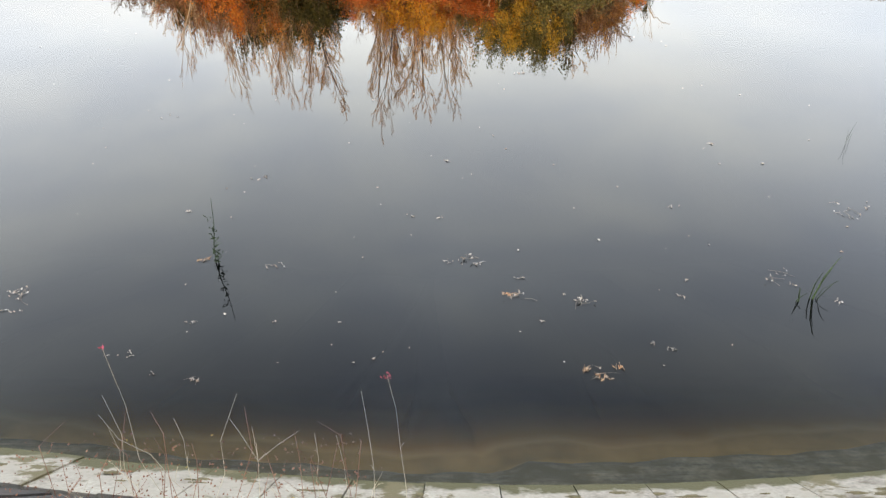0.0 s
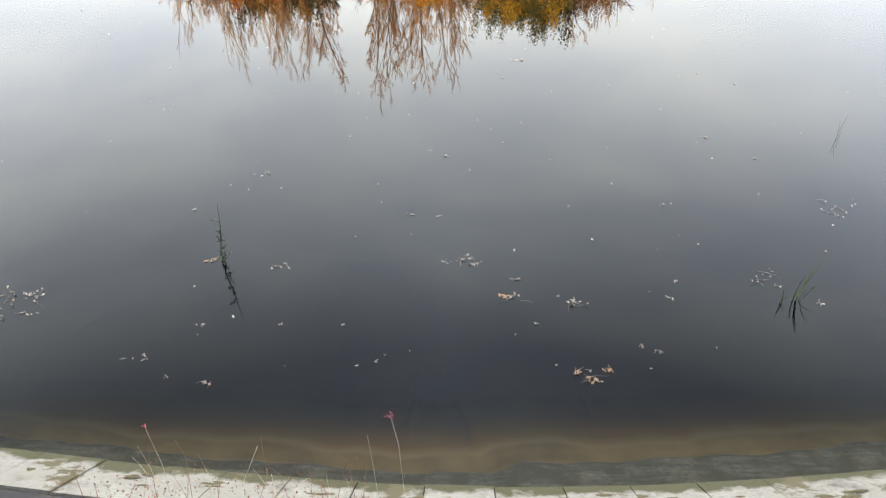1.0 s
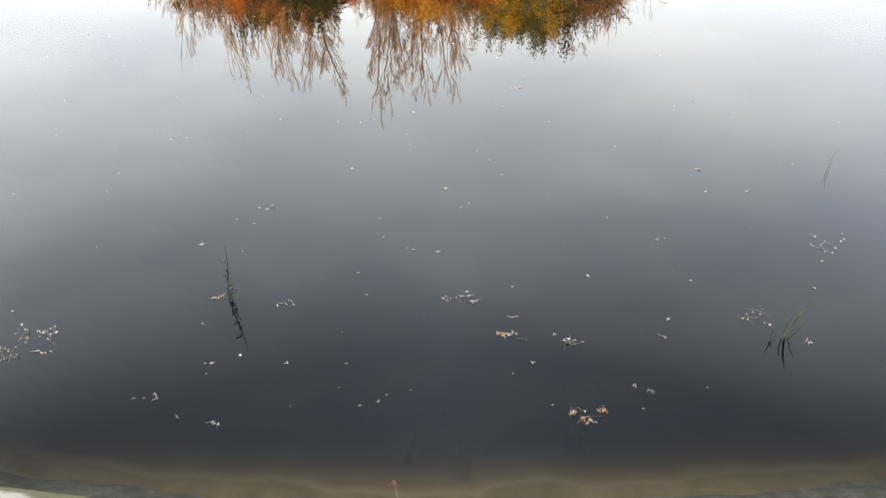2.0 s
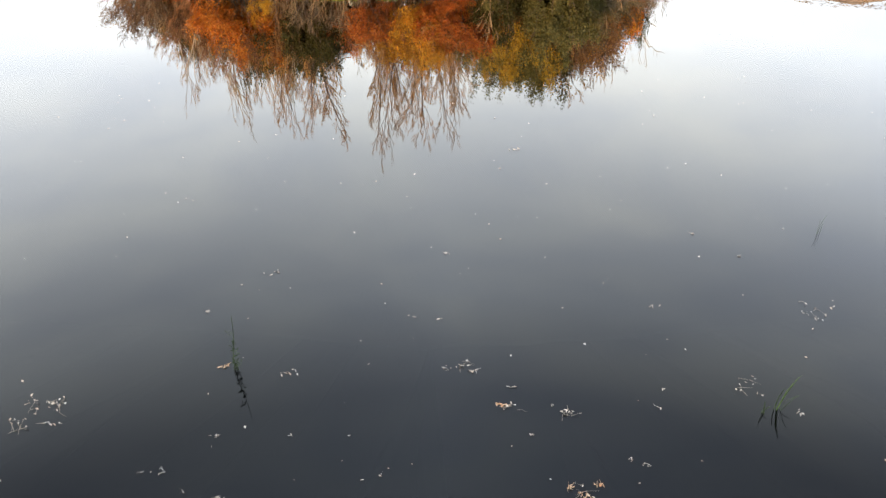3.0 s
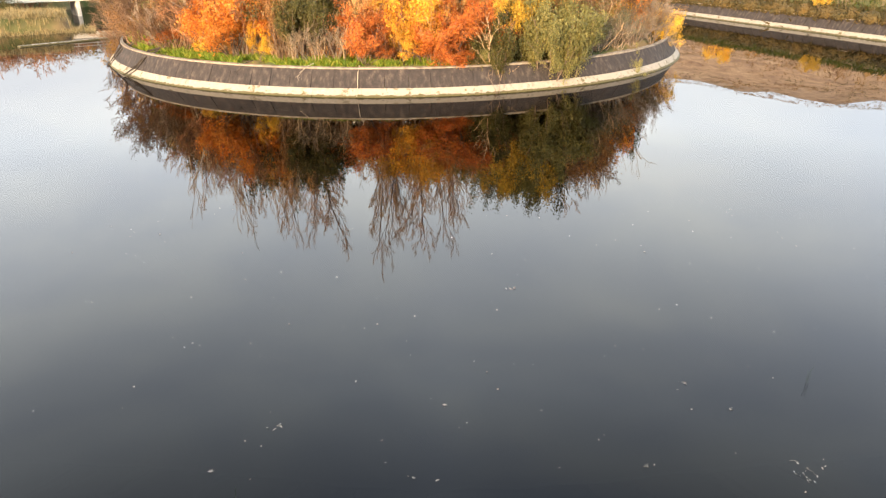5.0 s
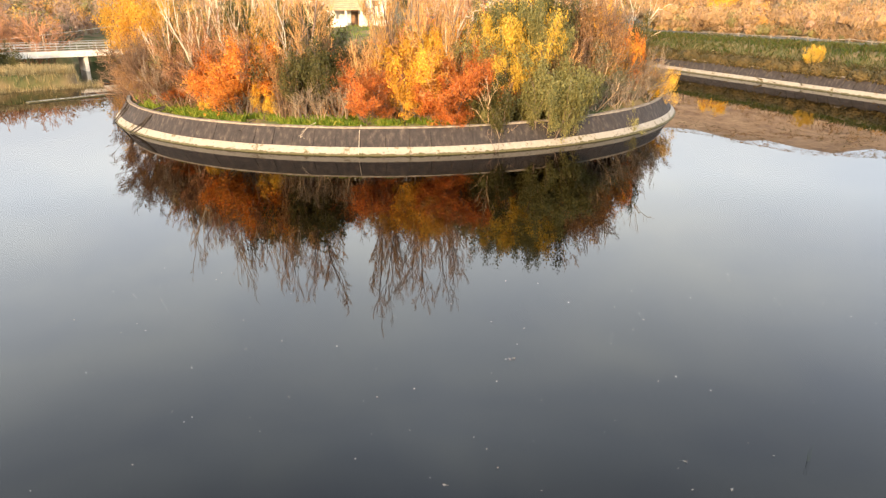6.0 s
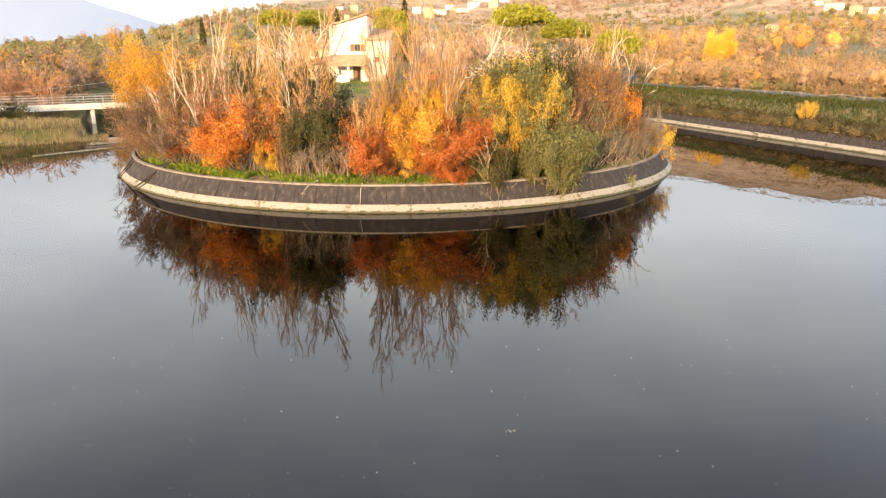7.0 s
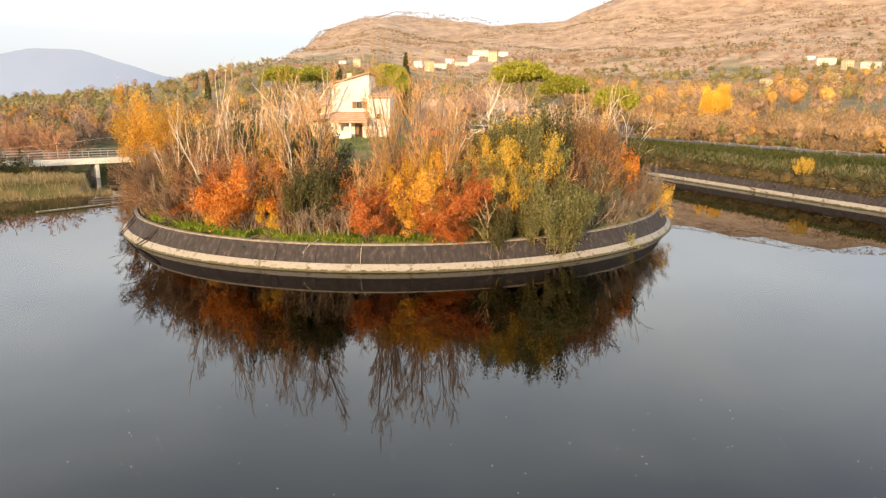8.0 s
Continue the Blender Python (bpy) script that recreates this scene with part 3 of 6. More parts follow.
# ---- growing plants ----
def grow(rng, start, way, length, radius, levels, fork=3, spread=0.6, bend=0.18, lift=0.25, taper=0.62, first=0.35):
    """Branches as (path, radii, level), each forking from its parent."""
    out, todo = [], [(np.array(start, float), np.array(way, float), length, radius, 0)]
    while todo:
        p, d, ln, r, lv = todo.pop()
        n = 5 if lv == 0 else 4 if lv == 1 else 2
        pts, rad = [p], [r]
        for k in range(n):
            d = d + rng.normal(0, bend, 3) + np.array([0, 0, lift * 0.3])
            d /= np.linalg.norm(d)
            pts.append(pts[-1] + d * ln / n)
            rad.append(r * (1 - (0.75 if lv else 0.6) * (k + 1) / n))
        out.append((np.array(pts), np.array(rad), lv))
        if lv < levels:
            m = fork if isinstance(fork, int) else fork[lv]
            for k in range(m):
                s = first + (1 - first) * (k + rng.uniform(0.2, 0.9)) / m
                q = s * n
                i = min(int(q), n - 1)
                at = pts[i] + (pts[i + 1] - pts[i]) * (q - i)
                side = rng.normal(0, 1, 3)
                side -= side @ d * d
                side /= np.linalg.norm(side) + 1e-9
                e = (pts[i + 1] - pts[i]) / (np.linalg.norm(pts[i + 1] - pts[i]) + 1e-9) + side * spread * rng.uniform(0.6, 1.4) + np.array([0, 0, lift])
                e /= np.linalg.norm(e)
                todo.append((at, e, ln * taper * rng.uniform(0.65, 1.15) * (1.15 - 0.5 * s), max(rad[i] * 0.55, 0.006), lv + 1))
    return out


def wood(shape, limbs, levels, thick=1.0, thin=0.011):
    for path, radii, lv in limbs:
        if lv >= 3:
            path, radii = path[[0, -1]], radii[[0, -1]]
        shape.tube(path, np.maximum(radii * thick, thin), 5 if lv == 0 else 3)
    return shape


def stems(rng, count, lean, height_, levels, fork, radius, **more):
    limbs = []
    for k in range(count):
        a = 2 * np.pi * (k + rng.uniform(0, 0.8)) / count
        out = rng.uniform(0.3, 1.0) * lean
        limbs += grow(rng, (0.25 * np.cos(a) * out, 0.25 * np.sin(a) * out, -0.15), (np.cos(a) * out, np.sin(a) * out, 1.0), height_ * rng.uniform(0.72, 1.0) * 0.8, radius, levels, fork, **more)
    return limbs


def along(rng, limbs, least, per):
    """Places scattered along the outer branches."""
    pts = []
    for path, _, lv in limbs:
        if lv >= least:
            s = rng.uniform(0.15, 1.0, per) * (len(path) - 1)
            i = np.minimum(s.astype(int), len(path) - 2)
            pts.append(path[i] + (path[i + 1] - path[i]) * (s - i)[:, None])
    return np.concatenate(pts)


def leafy_meshes(seed, leaf, width=1.0, dense=1.0, size=0.11, bark=BARK, lean=0.9, gaps=0.45):
    """A shrub about five metres tall: crossing stems and a broken crown of small leaves in clumps."""
    rng = np.random.default_rng(seed)
    limbs = stems(rng, 7, lean * width, 5.0, 2, (5, 4, 0), 0.05, spread=0.8, lift=0.28)
    trunk = wood(Shape(), [b for b in limbs if b[2] < 2 or rng.random() < 0.10], 2, thin=0.013)
    c = along(rng, limbs, 1, int(9 * dense))
    c = c[rng.random(len(c)) < np.clip(0.5 + 0.5 * np.sin(c[:, 0] * 2.1 + seed) * np.sin(c[:, 2] * 1.9 + c[:, 1]) + gaps, 0.12, 1)]
    n = 7
    mid = np.array([0, 0, 2.2])
    out = np.repeat(c - mid, n, 0)
    out /= np.linalg.norm(out, axis=1)[:, None] + 1e-9
    c = (c[:, None] + rng.normal(0, 0.17, (len(c), n, 3))).reshape(-1, 3)
    keep = c[:, 2] > 0.05
    return trunk.mesh("stems", bark), facing(Shape(), c[keep], out[keep], rng, size * 0.88, size * 0.62, 0.7).mesh("crown", leaf)


def facing(shape, c, out, rng, length, width, loose, rise=0.0):
    """Leaves that mostly face outwards from their crown, as leaves do."""
    n = out + rng.normal(0, loose, out.shape)
    n /= np.linalg.norm(n, axis=1)[:, None] + 1e-9
    a = rng.normal(0, 1, out.shape)
    a[:, 2] += rise
    a -= (a * n).sum(1)[:, None] * n
    a /= np.linalg.norm(a, axis=1)[:, None] + 1e-9
    b = np.cross(n, a)
    s = rng.uniform(0.6, 1.4, (len(c), 1)) * 0.5
    v = np.stack([c - a * length * s + b * width * s, c - a * length * s - b * width * s, c + a * length * s], 1)
    base = np.arange(len(c))[:, None] * 3
    return shape.add(v, np.hstack([base, base + 1, base + 2]).tolist())


def clinging(rng, limbs, count, size, leaf):
    """The last dry leaves left along the outer twigs of a nearly bare plant."""
    c = along(rng, limbs, 2, 3)
    c = c[rng.permutation(len(c))[:count]]
    c = c[np.sin(c[:, 0] * 2.3) * np.sin(c[:, 2] * 1.7 + c[:, 1] * 2.0) + rng.normal(0, 0.5, len(c)) > -0.45]
    c = np.maximum(c + rng.normal(0, 0.10, c.shape), (-99, -99, 0.1))
    return Shape().leaves(c, rng, size, size * 0.55, up=0.3, sides=3).mesh("foliage", leaf)


def bare_meshes(seed, twig, tall=5.0, count=9, lean=0.8, levels=3, fork=(5, 4, 3, 0), radius=0.045, leaf=None, leaves=2300):
    rng = np.random.default_rng(seed)
    limbs = stems(rng, count, lean, tall, levels, fork, radius, spread=0.75, lift=0.22)
    low = [b for b in limbs if b[2] < 2]
    high = [b for b in limbs if b[2] >= 2]
    made = wood(Shape(), low, levels).mesh("stems", twig), wood(Shape(), high, levels, thin=0.012).mesh("branchwork", twig)
    return (*made, clinging(rng, limbs, leaves, 0.10, leaf)) if leaf else made


def leaders(rng, tall, crooked, count, forks):
    """Two or three slender trunks from one foot, with a fan of fine twigs towards their tops."""
    limbs = []
    for k in range(count):
        a = rng.uniform(0, 6.3)
        lean = 0.10 + 0.10 * k
        limbs += grow(rng, (0.12 * k * math.cos(a), 0.12 * k * math.sin(a), -0.2), (lean * math.cos(a), lean * math.sin(a), 1), tall * (0.93 - 0.16 * k), 0.12 - 0.02 * k, 3, forks, spread=0.75, bend=crooked, lift=0.25, taper=0.42, first=0.30)
    return limbs


def tall_meshes(seed, bark, twig, tall=12.0, crooked=0.13, count=2):
    rng = np.random.default_rng(seed)
    limbs = leaders(rng, tall, crooked, count, (8, 4, 3, 0))
    low = [b for b in limbs if b[2] < 2]
    high = [b for b in limbs if b[2] >= 2]
    return wood(Shape(), low, 3, 1.45, 0.042).mesh("trunk", bark), wood(Shape(), high, 3, thin=0.014).mesh("branchwork", twig)


def umbrella_pine_meshes(seed):
    rng = np.random.default_rng(seed)
    limbs = grow(rng, (0, 0, -0.2), (0.05, 0, 1), 6.0, 0.28, 1, (7, 0), spread=1.2, bend=0.05, lift=0.35, taper=0.55, first=0.62)
    n = 5200
    a, r = rng.uniform(0, 2 * np.pi, n), np.sqrt(rng.uniform(0, 1, n)) * 4.1 * (1 + 0.12 * np.sin(np.arange(n)))
    z = 6.6 + 2.5 * np.sqrt(np.maximum(1 - (r / 4.7) ** 2, 0)) * rng.uniform(0.15, 1.05, n) + 0.35 * np.sin(r * 2 + a * 3)
    c = np.stack([r * np.cos(a), r * np.sin(a), z], 1)
    return wood(Shape(), limbs, 1).mesh("trunk", BARK), Shape().leaves(c, rng, 0.42, 0.26, sides=3).mesh("crown", LEAF_PINE)


def cypress_meshes(seed):
    rng = np.random.default_rng(seed)
    n = 1500
    z = rng.uniform(0.3, 10, n)
    r = 0.95 * np.sin(np.clip(z / 10, 0, 1) ** 0.6 * np.pi) ** 0.7 * np.sqrt(rng.uniform(0.2, 1, n))
    a = rng.uniform(0, 2 * np.pi, n)
    c = np.stack([r * np.cos(a), r * np.sin(a), z], 1)
    t = Shape().tube([(0, 0, -0.2), (0.03, 0, 4), (0, 0, 9)], [0.16, 0.12, 0.03], 6)
    return t.mesh("trunk", BARK), Shape().leaves(c, rng, 0.5, 0.22, up=1.2).mesh("crown", LEAF_DARK)


def stand(name, meshes, x, y, tall, made_for, wide=1.0, turn=0.0, label="", category="shrub", group="", names=("trunk", "crown"), sink=0.0):
    z = float(height(x, y)) - sink
    grown = max(max(v.co.z for v in me.vertices) for me in meshes)
    s = (tall - z) / grown
    ob = thing(name, pose(x, y, z, 0, 0, turn) @ Matrix.Diagonal((s * wide, s * wide, s, 1)), label, category, group)
    for n, me in zip(names, meshes):
        p = part(n, me, ob)
        if n in ("branchwork", "foliage"):
            tagged(p, kind="stuff")
    return ob


SHRUB = ("trunk", "crown")
BARE = ("trunk", "branchwork", "foliage")
TREE = ("trunk", "crown")
TALL = ("trunk", "branchwork", "foliage")

orange_a, orange_b = leafy_meshes(11, LEAF_ORANGE, 0.75, 0.8, 0.125), leafy_meshes(12, LEAF_ORANGE, 0.9, 0.9, 0.125)
red_a, red_b = leafy_meshes(13, LEAF_RED, 0.8, 0.9, 0.125), leafy_meshes(14, LEAF_RED, 0.9, 0.8, 0.125)
amber_a, amber_b = leafy_meshes(15, LEAF_AMBER, 0.6, 0.8, 0.13), leafy_meshes(16, LEAF_AMBER, 0.8, 0.8, 0.13)
yellow_a, yellow_b = leafy_meshes(17, LEAF_YELLOW, 0.7, 0.9, 0.13), leafy_meshes(18, LEAF_YELLOW, 0.8, 0.9, 0.13)
dark_a, dark_b = leafy_meshes(19, LEAF_DARK, 0.8, 0.9, 0.13), leafy_meshes(20, LEAF_DARK, 0.7, 0.9, 0.13)
olive_a, olive_b = leafy_meshes(21, LEAF_OLIVE, 0.95, 1.9, 0.11, gaps=0.8), leafy_meshes(22, LEAF_OLIVE, 0.8, 0.9, 0.12)
grey_a, grey_b = leafy_meshes(23, LEAF_GREY, 1.0, 0.5, 0.11, TWIG_PALE), leafy_meshes(24, LEAF_GREY, 0.9, 0.4, 0.11, TWIG_PALE)
brown_leafy = leafy_meshes(25, LEAF_BROWN, 0.9, 0.5, 0.10, TWIG_BROWN)
bare = [bare_meshes(30 + k, m, count=c, leaf=f) for k, (m, c, f) in enumerate(((TWIG_BROWN, 9, LEAF_DULL), (TWIG_BROWN, 11, LEAF_DULL), (TWIG_RED, 9, LEAF_BROWN), (TWIG_RED, 10, LEAF_BROWN)))]
tan_bush = [bare_meshes(36, TWIG_TAN, count=9, lean=0.6, leaf=LEAF_BROWN, leaves=1700), bare_meshes(37, TWIG_TAN, count=10, lean=0.5, leaf=LEAF_BROWN, leaves=1700)]
grey_bush = [bare_meshes(38, TWIG_GREY, count=8, lean=1.3, leaf=LEAF_GREY, leaves=1200), bare_meshes(39, TWIG_GREY, count=8, lean=1.1, leaf=LEAF_GREY, leaves=1200)]
tall = [tall_meshes(50 + k, BARK_PALE, t, crooked=c, count=m) for k, (c, m, t) in enumerate(((0.16, 2, TWIG_PALE), (0.22, 3, TWIG_TAN), (0.28, 2, TWIG_PALE), (0.2, 1, TWIG_TAN)))]
fan_tree = []
for k in range(3):
    g = np.random.default_rng(90 + k)
    limbs = leaders(g, 11.0, 0.15, 3, (9, 7, 5, 0))
    fan_tree.append((wood(Shape(), [b for b in limbs if b[2] < 2], 3, 0.9, 0.02).mesh("trunk", BARK), wood(Shape(), [b for b in limbs if b[2] >= 2], 3, thin=0.012).mesh("branchwork", TWIG_TAN),
                     clinging(g, limbs, 2400, 0.10, LEAF_GOLD)))
sapling = bare_meshes(72, TWIG_PALE, count=3, lean=0.4, levels=2, fork=(6, 4, 0))
pine = umbrella_pine_meshes(60)
cypress = cypress_meshes(61)


def spread_of(meshes):
    """How wide a plant has grown, but for its few longest twigs."""
    r = np.sort([math.hypot(v.co.x, v.co.y) for me in meshes for v in me.vertices])
    return 2 * float(r[int(0.80 * len(r))])


SPREAD = {}


# the wooded spit: plants by their spot, the height of the top and how far they spread (x, y, top, spread)
def plant(name, kinds, spots, label, category, group, names, turn):
    for n, (x, y, top, spread) in enumerate(spots):
        k = kinds[n % len(kinds)]
        if id(k) not in SPREAD:
            SPREAD[id(k)] = (spread_of(k), max(max(v.co.z for v in me.vertices) for me in k))
        w, grown = SPREAD[id(k)]
        wide = min(max(1.15 * spread / (w * (top - float(height(x, y))) / grown), 0.5), 1.55)
        stand(name, k, x, y, top, 1.0, wide, turn * n + 17, label, category, group, names)


EDGE = "shrubs on the spit"
LOW = "bare shrubs on the spit"
plant("bare_shrub", (bare[0], bare[1]), [(-25.0, 56.5, 5.3, 3.3), (-20.4, 50.5, 6.7, 3.6), (-18.3, 49.2, 6.4, 3.3), (-26.2, 58.5, 3.6, 2.5), (-19.6, 49.8, 4.5, 2.9), (-17.4, 48.6, 5.9, 2.4), (-23.2, 55.0, 7.6, 3.7), (-19.6, 53.5, 8.3, 3.8), (-16.6, 53.0, 8.8, 3.8), (-17.1, 51.0, 7.8, 3.0), (-22.4, 52.6, 6.4, 3.6),
      (-9.7, 45.0, 5.5, 1.7), (-6.7, 44.6, 4.7, 2.6), (3.0, 44.8, 6.0, 1.7), (8.6, 50.0, 9.9, 4.4), (10.2, 51.5, 10.4, 4.1), (7.8, 48.0, 8.4, 3.0), (10.6, 50.0, 8.6, 2.9), (12.5, 51.5, 7.2, 2.6), (-8.9, 47.5, 8.3, 4.0), (-5.5, 47.0, 7.2, 2.4)],
      "leafless brown shrub of fine crossing twigs", "shrub", LOW, BARE, 37)
plant("shrub", (brown_leafy,), [(-23.0, 53.2, 4.8, 3.4), (-20.0, 50.4, 4.2, 3.2), (-18.6, 51.6, 7.0, 3.2), (9.4, 50.6, 9.2, 3.4), (11.4, 51.0, 8.0, 2.6), (-9.6, 47.6, 7.4, 2.6), (6.4, 49.4, 7.6, 2.6), (13.2, 53.6, 6.6, 2.4), (15.2, 55.0, 5.8, 2.6), (16.4, 56.8, 4.8, 2.4), (14.0, 52.4, 4.8, 2.2)],
      "shrub with dry brown leaves among bare twigs", "shrub", EDGE, SHRUB, 59)
plant("bare_shrub", (bare[2], bare[3]), [(3.7, 44.1, 5.2, 1.7), (-3.1, 45.0, 6.0, 2.1), (-14.3, 50.0, 7.8, 2.5), (-1.9, 47.5, 8.1, 2.8), (-3.4, 44.4, 4.9, 1.5), (-16.4, 47.9, 4.9, 2.4), (2.0, 46.0, 6.5, 1.9)],
      "leafless shrub of reddish twigs", "shrub", LOW, BARE, 53)
plant("bare_shrub", tan_bush, [(-4.5, 46.5, 7.2, 2.9), (-2.6, 47.6, 7.6, 3.2), (-4.8, 45.4, 6.8, 2.3), (7.3, 47.2, 7.6, 2.4), (-11.1, 48.5, 8.6, 2.6), (12.0, 54.5, 10.6, 3.0), (-1.0, 48.6, 7.8, 2.8), (-2.4, 50.6, 8.0, 3.0)],
      "leafless shrub of fine tan twigs fanning upwards", "shrub", LOW, BARE, 53)
plant("bare_shrub", grey_bush, [(15.2, 54.3, 5.9, 3.0), (16.6, 55.8, 4.3, 2.6), (11.2, 49.2, 4.3, 2.5), (13.4, 51.7, 4.2, 2.6), (17.3, 57.6, 3.4, 1.7), (-6.6, 43.9, 4.1, 1.7), (-8.0, 43.7, 4.2, 1.6), (-13.0, 46.0, 3.8, 1.9), (-19.3, 49.6, 5.5, 2.1), (14.4, 53.0, 5.0, 2.6), (13.6, 51.0, 3.8, 2.4), (15.8, 54.0, 4.6, 2.6), (12.4, 49.6, 3.9, 2.2), (9.8, 47.2, 3.8, 2.0), (17.0, 56.0, 3.8, 2.0)],
      "tangle of grey dry stems above the bank", "shrub", LOW, BARE, 71)
plant("shrub", (orange_a, orange_b), [(-14.0, 47.2, 7.2, 4.6), (-12.8, 46.4, 6.6, 4.0), (-15.2, 47.4, 5.6, 3.4), (-13.4, 46.0, 4.6, 3.6), (13.5, 52.4, 7.8, 2.0)],
      "bushy shrub with bright orange autumn leaves", "shrub", EDGE, SHRUB, 70)
plant("shrub", (red_a, red_b), [(-16.0, 48.4, 5.8, 2.4), (-5.0, 44.0, 5.7, 3.2), (-4.1, 44.4, 4.7, 1.6), (-4.8, 43.0, 3.3, 2.6), (0.7, 44.0, 5.7, 4.0), (0.4, 42.8, 2.7, 2.6), (2.6, 44.6, 5.2, 2.6), (1.9, 44.7, 5.9, 2.3), (0.2, 43.5, 3.5, 2.7), (-0.6, 43.2, 3.1, 1.8), (8.7, 46.7, 4.4, 1.1), (13.8, 51.9, 4.7, 0.7), (1.5, 43.7, 2.7, 1.0), (-18.7, 49.4, 3.5, 2.5)],
      "shrub with rust-red autumn leaves above the bank", "shrub", EDGE, SHRUB, 50)
plant("shrub", (amber_a, amber_b), [(-1.7, 44.6, 6.4, 3.0), (-1.2, 43.8, 4.4, 2.8), (-2.9, 46.0, 7.4, 3.0), (0.0, 45.8, 7.2, 2.8), (-1.5, 46.4, 6.7, 2.1), (-11.9, 46.4, 6.1, 1.6), (-11.2, 47.0, 6.9, 1.3), (11.6, 51.8, 9.7, 2.2), (-2.4, 43.9, 4.4, 1.3)],
      "upright shrub with amber-yellow leaves", "shrub", EDGE, SHRUB, 40)
plant("shrub", (yellow_a, yellow_b), [(3.6, 47.0, 8.7, 2.8), (5.6, 46.2, 9.0, 3.2), (-1.4, 46.6, 7.6, 2.6), (17.3, 56.4, 4.0, 2.2), (-11.6, 45.0, 3.2, 1.4), (-15.9, 47.5, 2.7, 1.4)],
      "shrub with clear yellow autumn leaves", "shrub", EDGE, SHRUB, 33)
plant("shrub", (amber_b, amber_a), [(-2.4, 47.2, 8.4, 2.6), (-0.6, 46.8, 8.0, 2.2), (-3.4, 46.8, 7.2, 2.2), (-11.4, 48.2, 7.8, 2.0), (12.6, 53.0, 8.8, 2.2), (-10.4, 47.2, 6.4, 1.6)],
      "amber-leaved shrub among bare twigs", "shrub", EDGE, SHRUB, 67)
plant("shrub", (brown_leafy,), [(-17.6, 52.0, 8.6, 3.2), (-21.6, 53.4, 7.2, 3.4), (-4.4, 47.6, 7.4, 2.6), (-15.4, 50.4, 7.6, 2.6), (10.0, 49.8, 7.8, 2.8), (8.0, 49.2, 9.0, 2.6), (6.9, 46.8, 7.4, 2.2), (11.8, 52.6, 9.4, 2.8), (0.0, 45.2, 6.4, 2.2), (2.4, 45.4, 6.0, 1.6)],
      "shrub with rusty brown leaves among bare twigs", "shrub", EDGE, SHRUB, 43)
plant("shrub", (olive_b,), [(-16.2, 51.6, 9.4, 2.6), (-12.6, 49.8, 9.0, 2.4), (-9.8, 47.8, 7.8, 2.4), (9.2, 51.0, 10.0, 2.6), (11.2, 50.4, 6.8, 2.2), (6.6, 48.2, 8.0, 2.0), (-5.9, 45.6, 5.6, 1.8), (-20.2, 52.4, 6.0, 2.4)],
      "olive-green shrub growing among bare twigs", "shrub", EDGE, SHRUB, 59)
plant("ivy_tree", (dark_a, dark_b), [(-8.1, 45.8, 7.1, 3.8), (-6.6, 46.6, 6.7, 2.5), (-9.2, 45.6, 5.8, 2.5), (-7.1, 44.9, 5.2, 2.6), (14.5, 54.6, 8.8, 2.0), (-13.3, 50.5, 9.6, 2.8), (7.7, 50.6, 9.9, 2.4), (-19.0, 54.0, 9.0, 2.7)],
      "dark evergreen tree thick with ivy", "tree", "trees on the spit", TREE, 61)
plant("shrub", (olive_a, olive_b), [(6.4, 44.5, 6.6, 4.6), (4.7, 48.8, 10.0, 3.4), (7.8, 45.0, 5.2, 3.6), (9.6, 47.4, 4.3, 2.2), (6.7, 44.7, 4.6, 3.6), (13.3, 49.0, 2.3, 1.2), (2.7, 43.4, 3.0, 1.0), (-0.8, 46.8, 6.9, 2.4), (3.1, 44.6, 4.8, 1.5)],
      "dense olive-green shrub leaning over the concrete bank", "shrub", EDGE, SHRUB, 47)
plant("ivy_tree", (dark_b, olive_b, dark_a), [(7.2, 49.4, 10.5, 3.0), (-10.6, 48.8, 10.2, 2.6), (-14.6, 51.0, 9.8, 2.8), (-9.4, 48.2, 9.4, 2.4), (-12.0, 50.4, 10.0, 2.6)],
      "dark olive-green tree wrapped in ivy", "tree", "trees on the spit", TREE, 67)
plant("shrub", (dark_b,), [(3.2, 43.2, 4.3, 1.9), (3.8, 44.4, 5.2, 1.8)],
      "small dark green shrub above twisted roots", "shrub", EDGE, SHRUB, 67)
plant("shrub", (olive_b, brown_leafy, olive_a), [(3.4, 48.4, 10.2, 2.8), (10.6, 51.6, 9.6, 2.8), (5.6, 48.2, 10.3, 3.0), (4.6, 47.4, 8.8, 2.6), (9.0, 50.4, 10.4, 3.0), (6.4, 47.6, 9.2, 2.6)],
      "tall olive-green shrub turning golden", "shrub", EDGE, SHRUB, 67)
plant("shrub", (grey_a, grey_b), [(10.6, 48.6, 4.7, 3.5), (12.1, 50.2, 4.9, 2.8), (15.6, 54.4, 3.9, 2.4), (8.7, 46.8, 2.8, 2.0)],
      "thin grey-green shrub with tangled stems", "shrub", EDGE, SHRUB, 29)
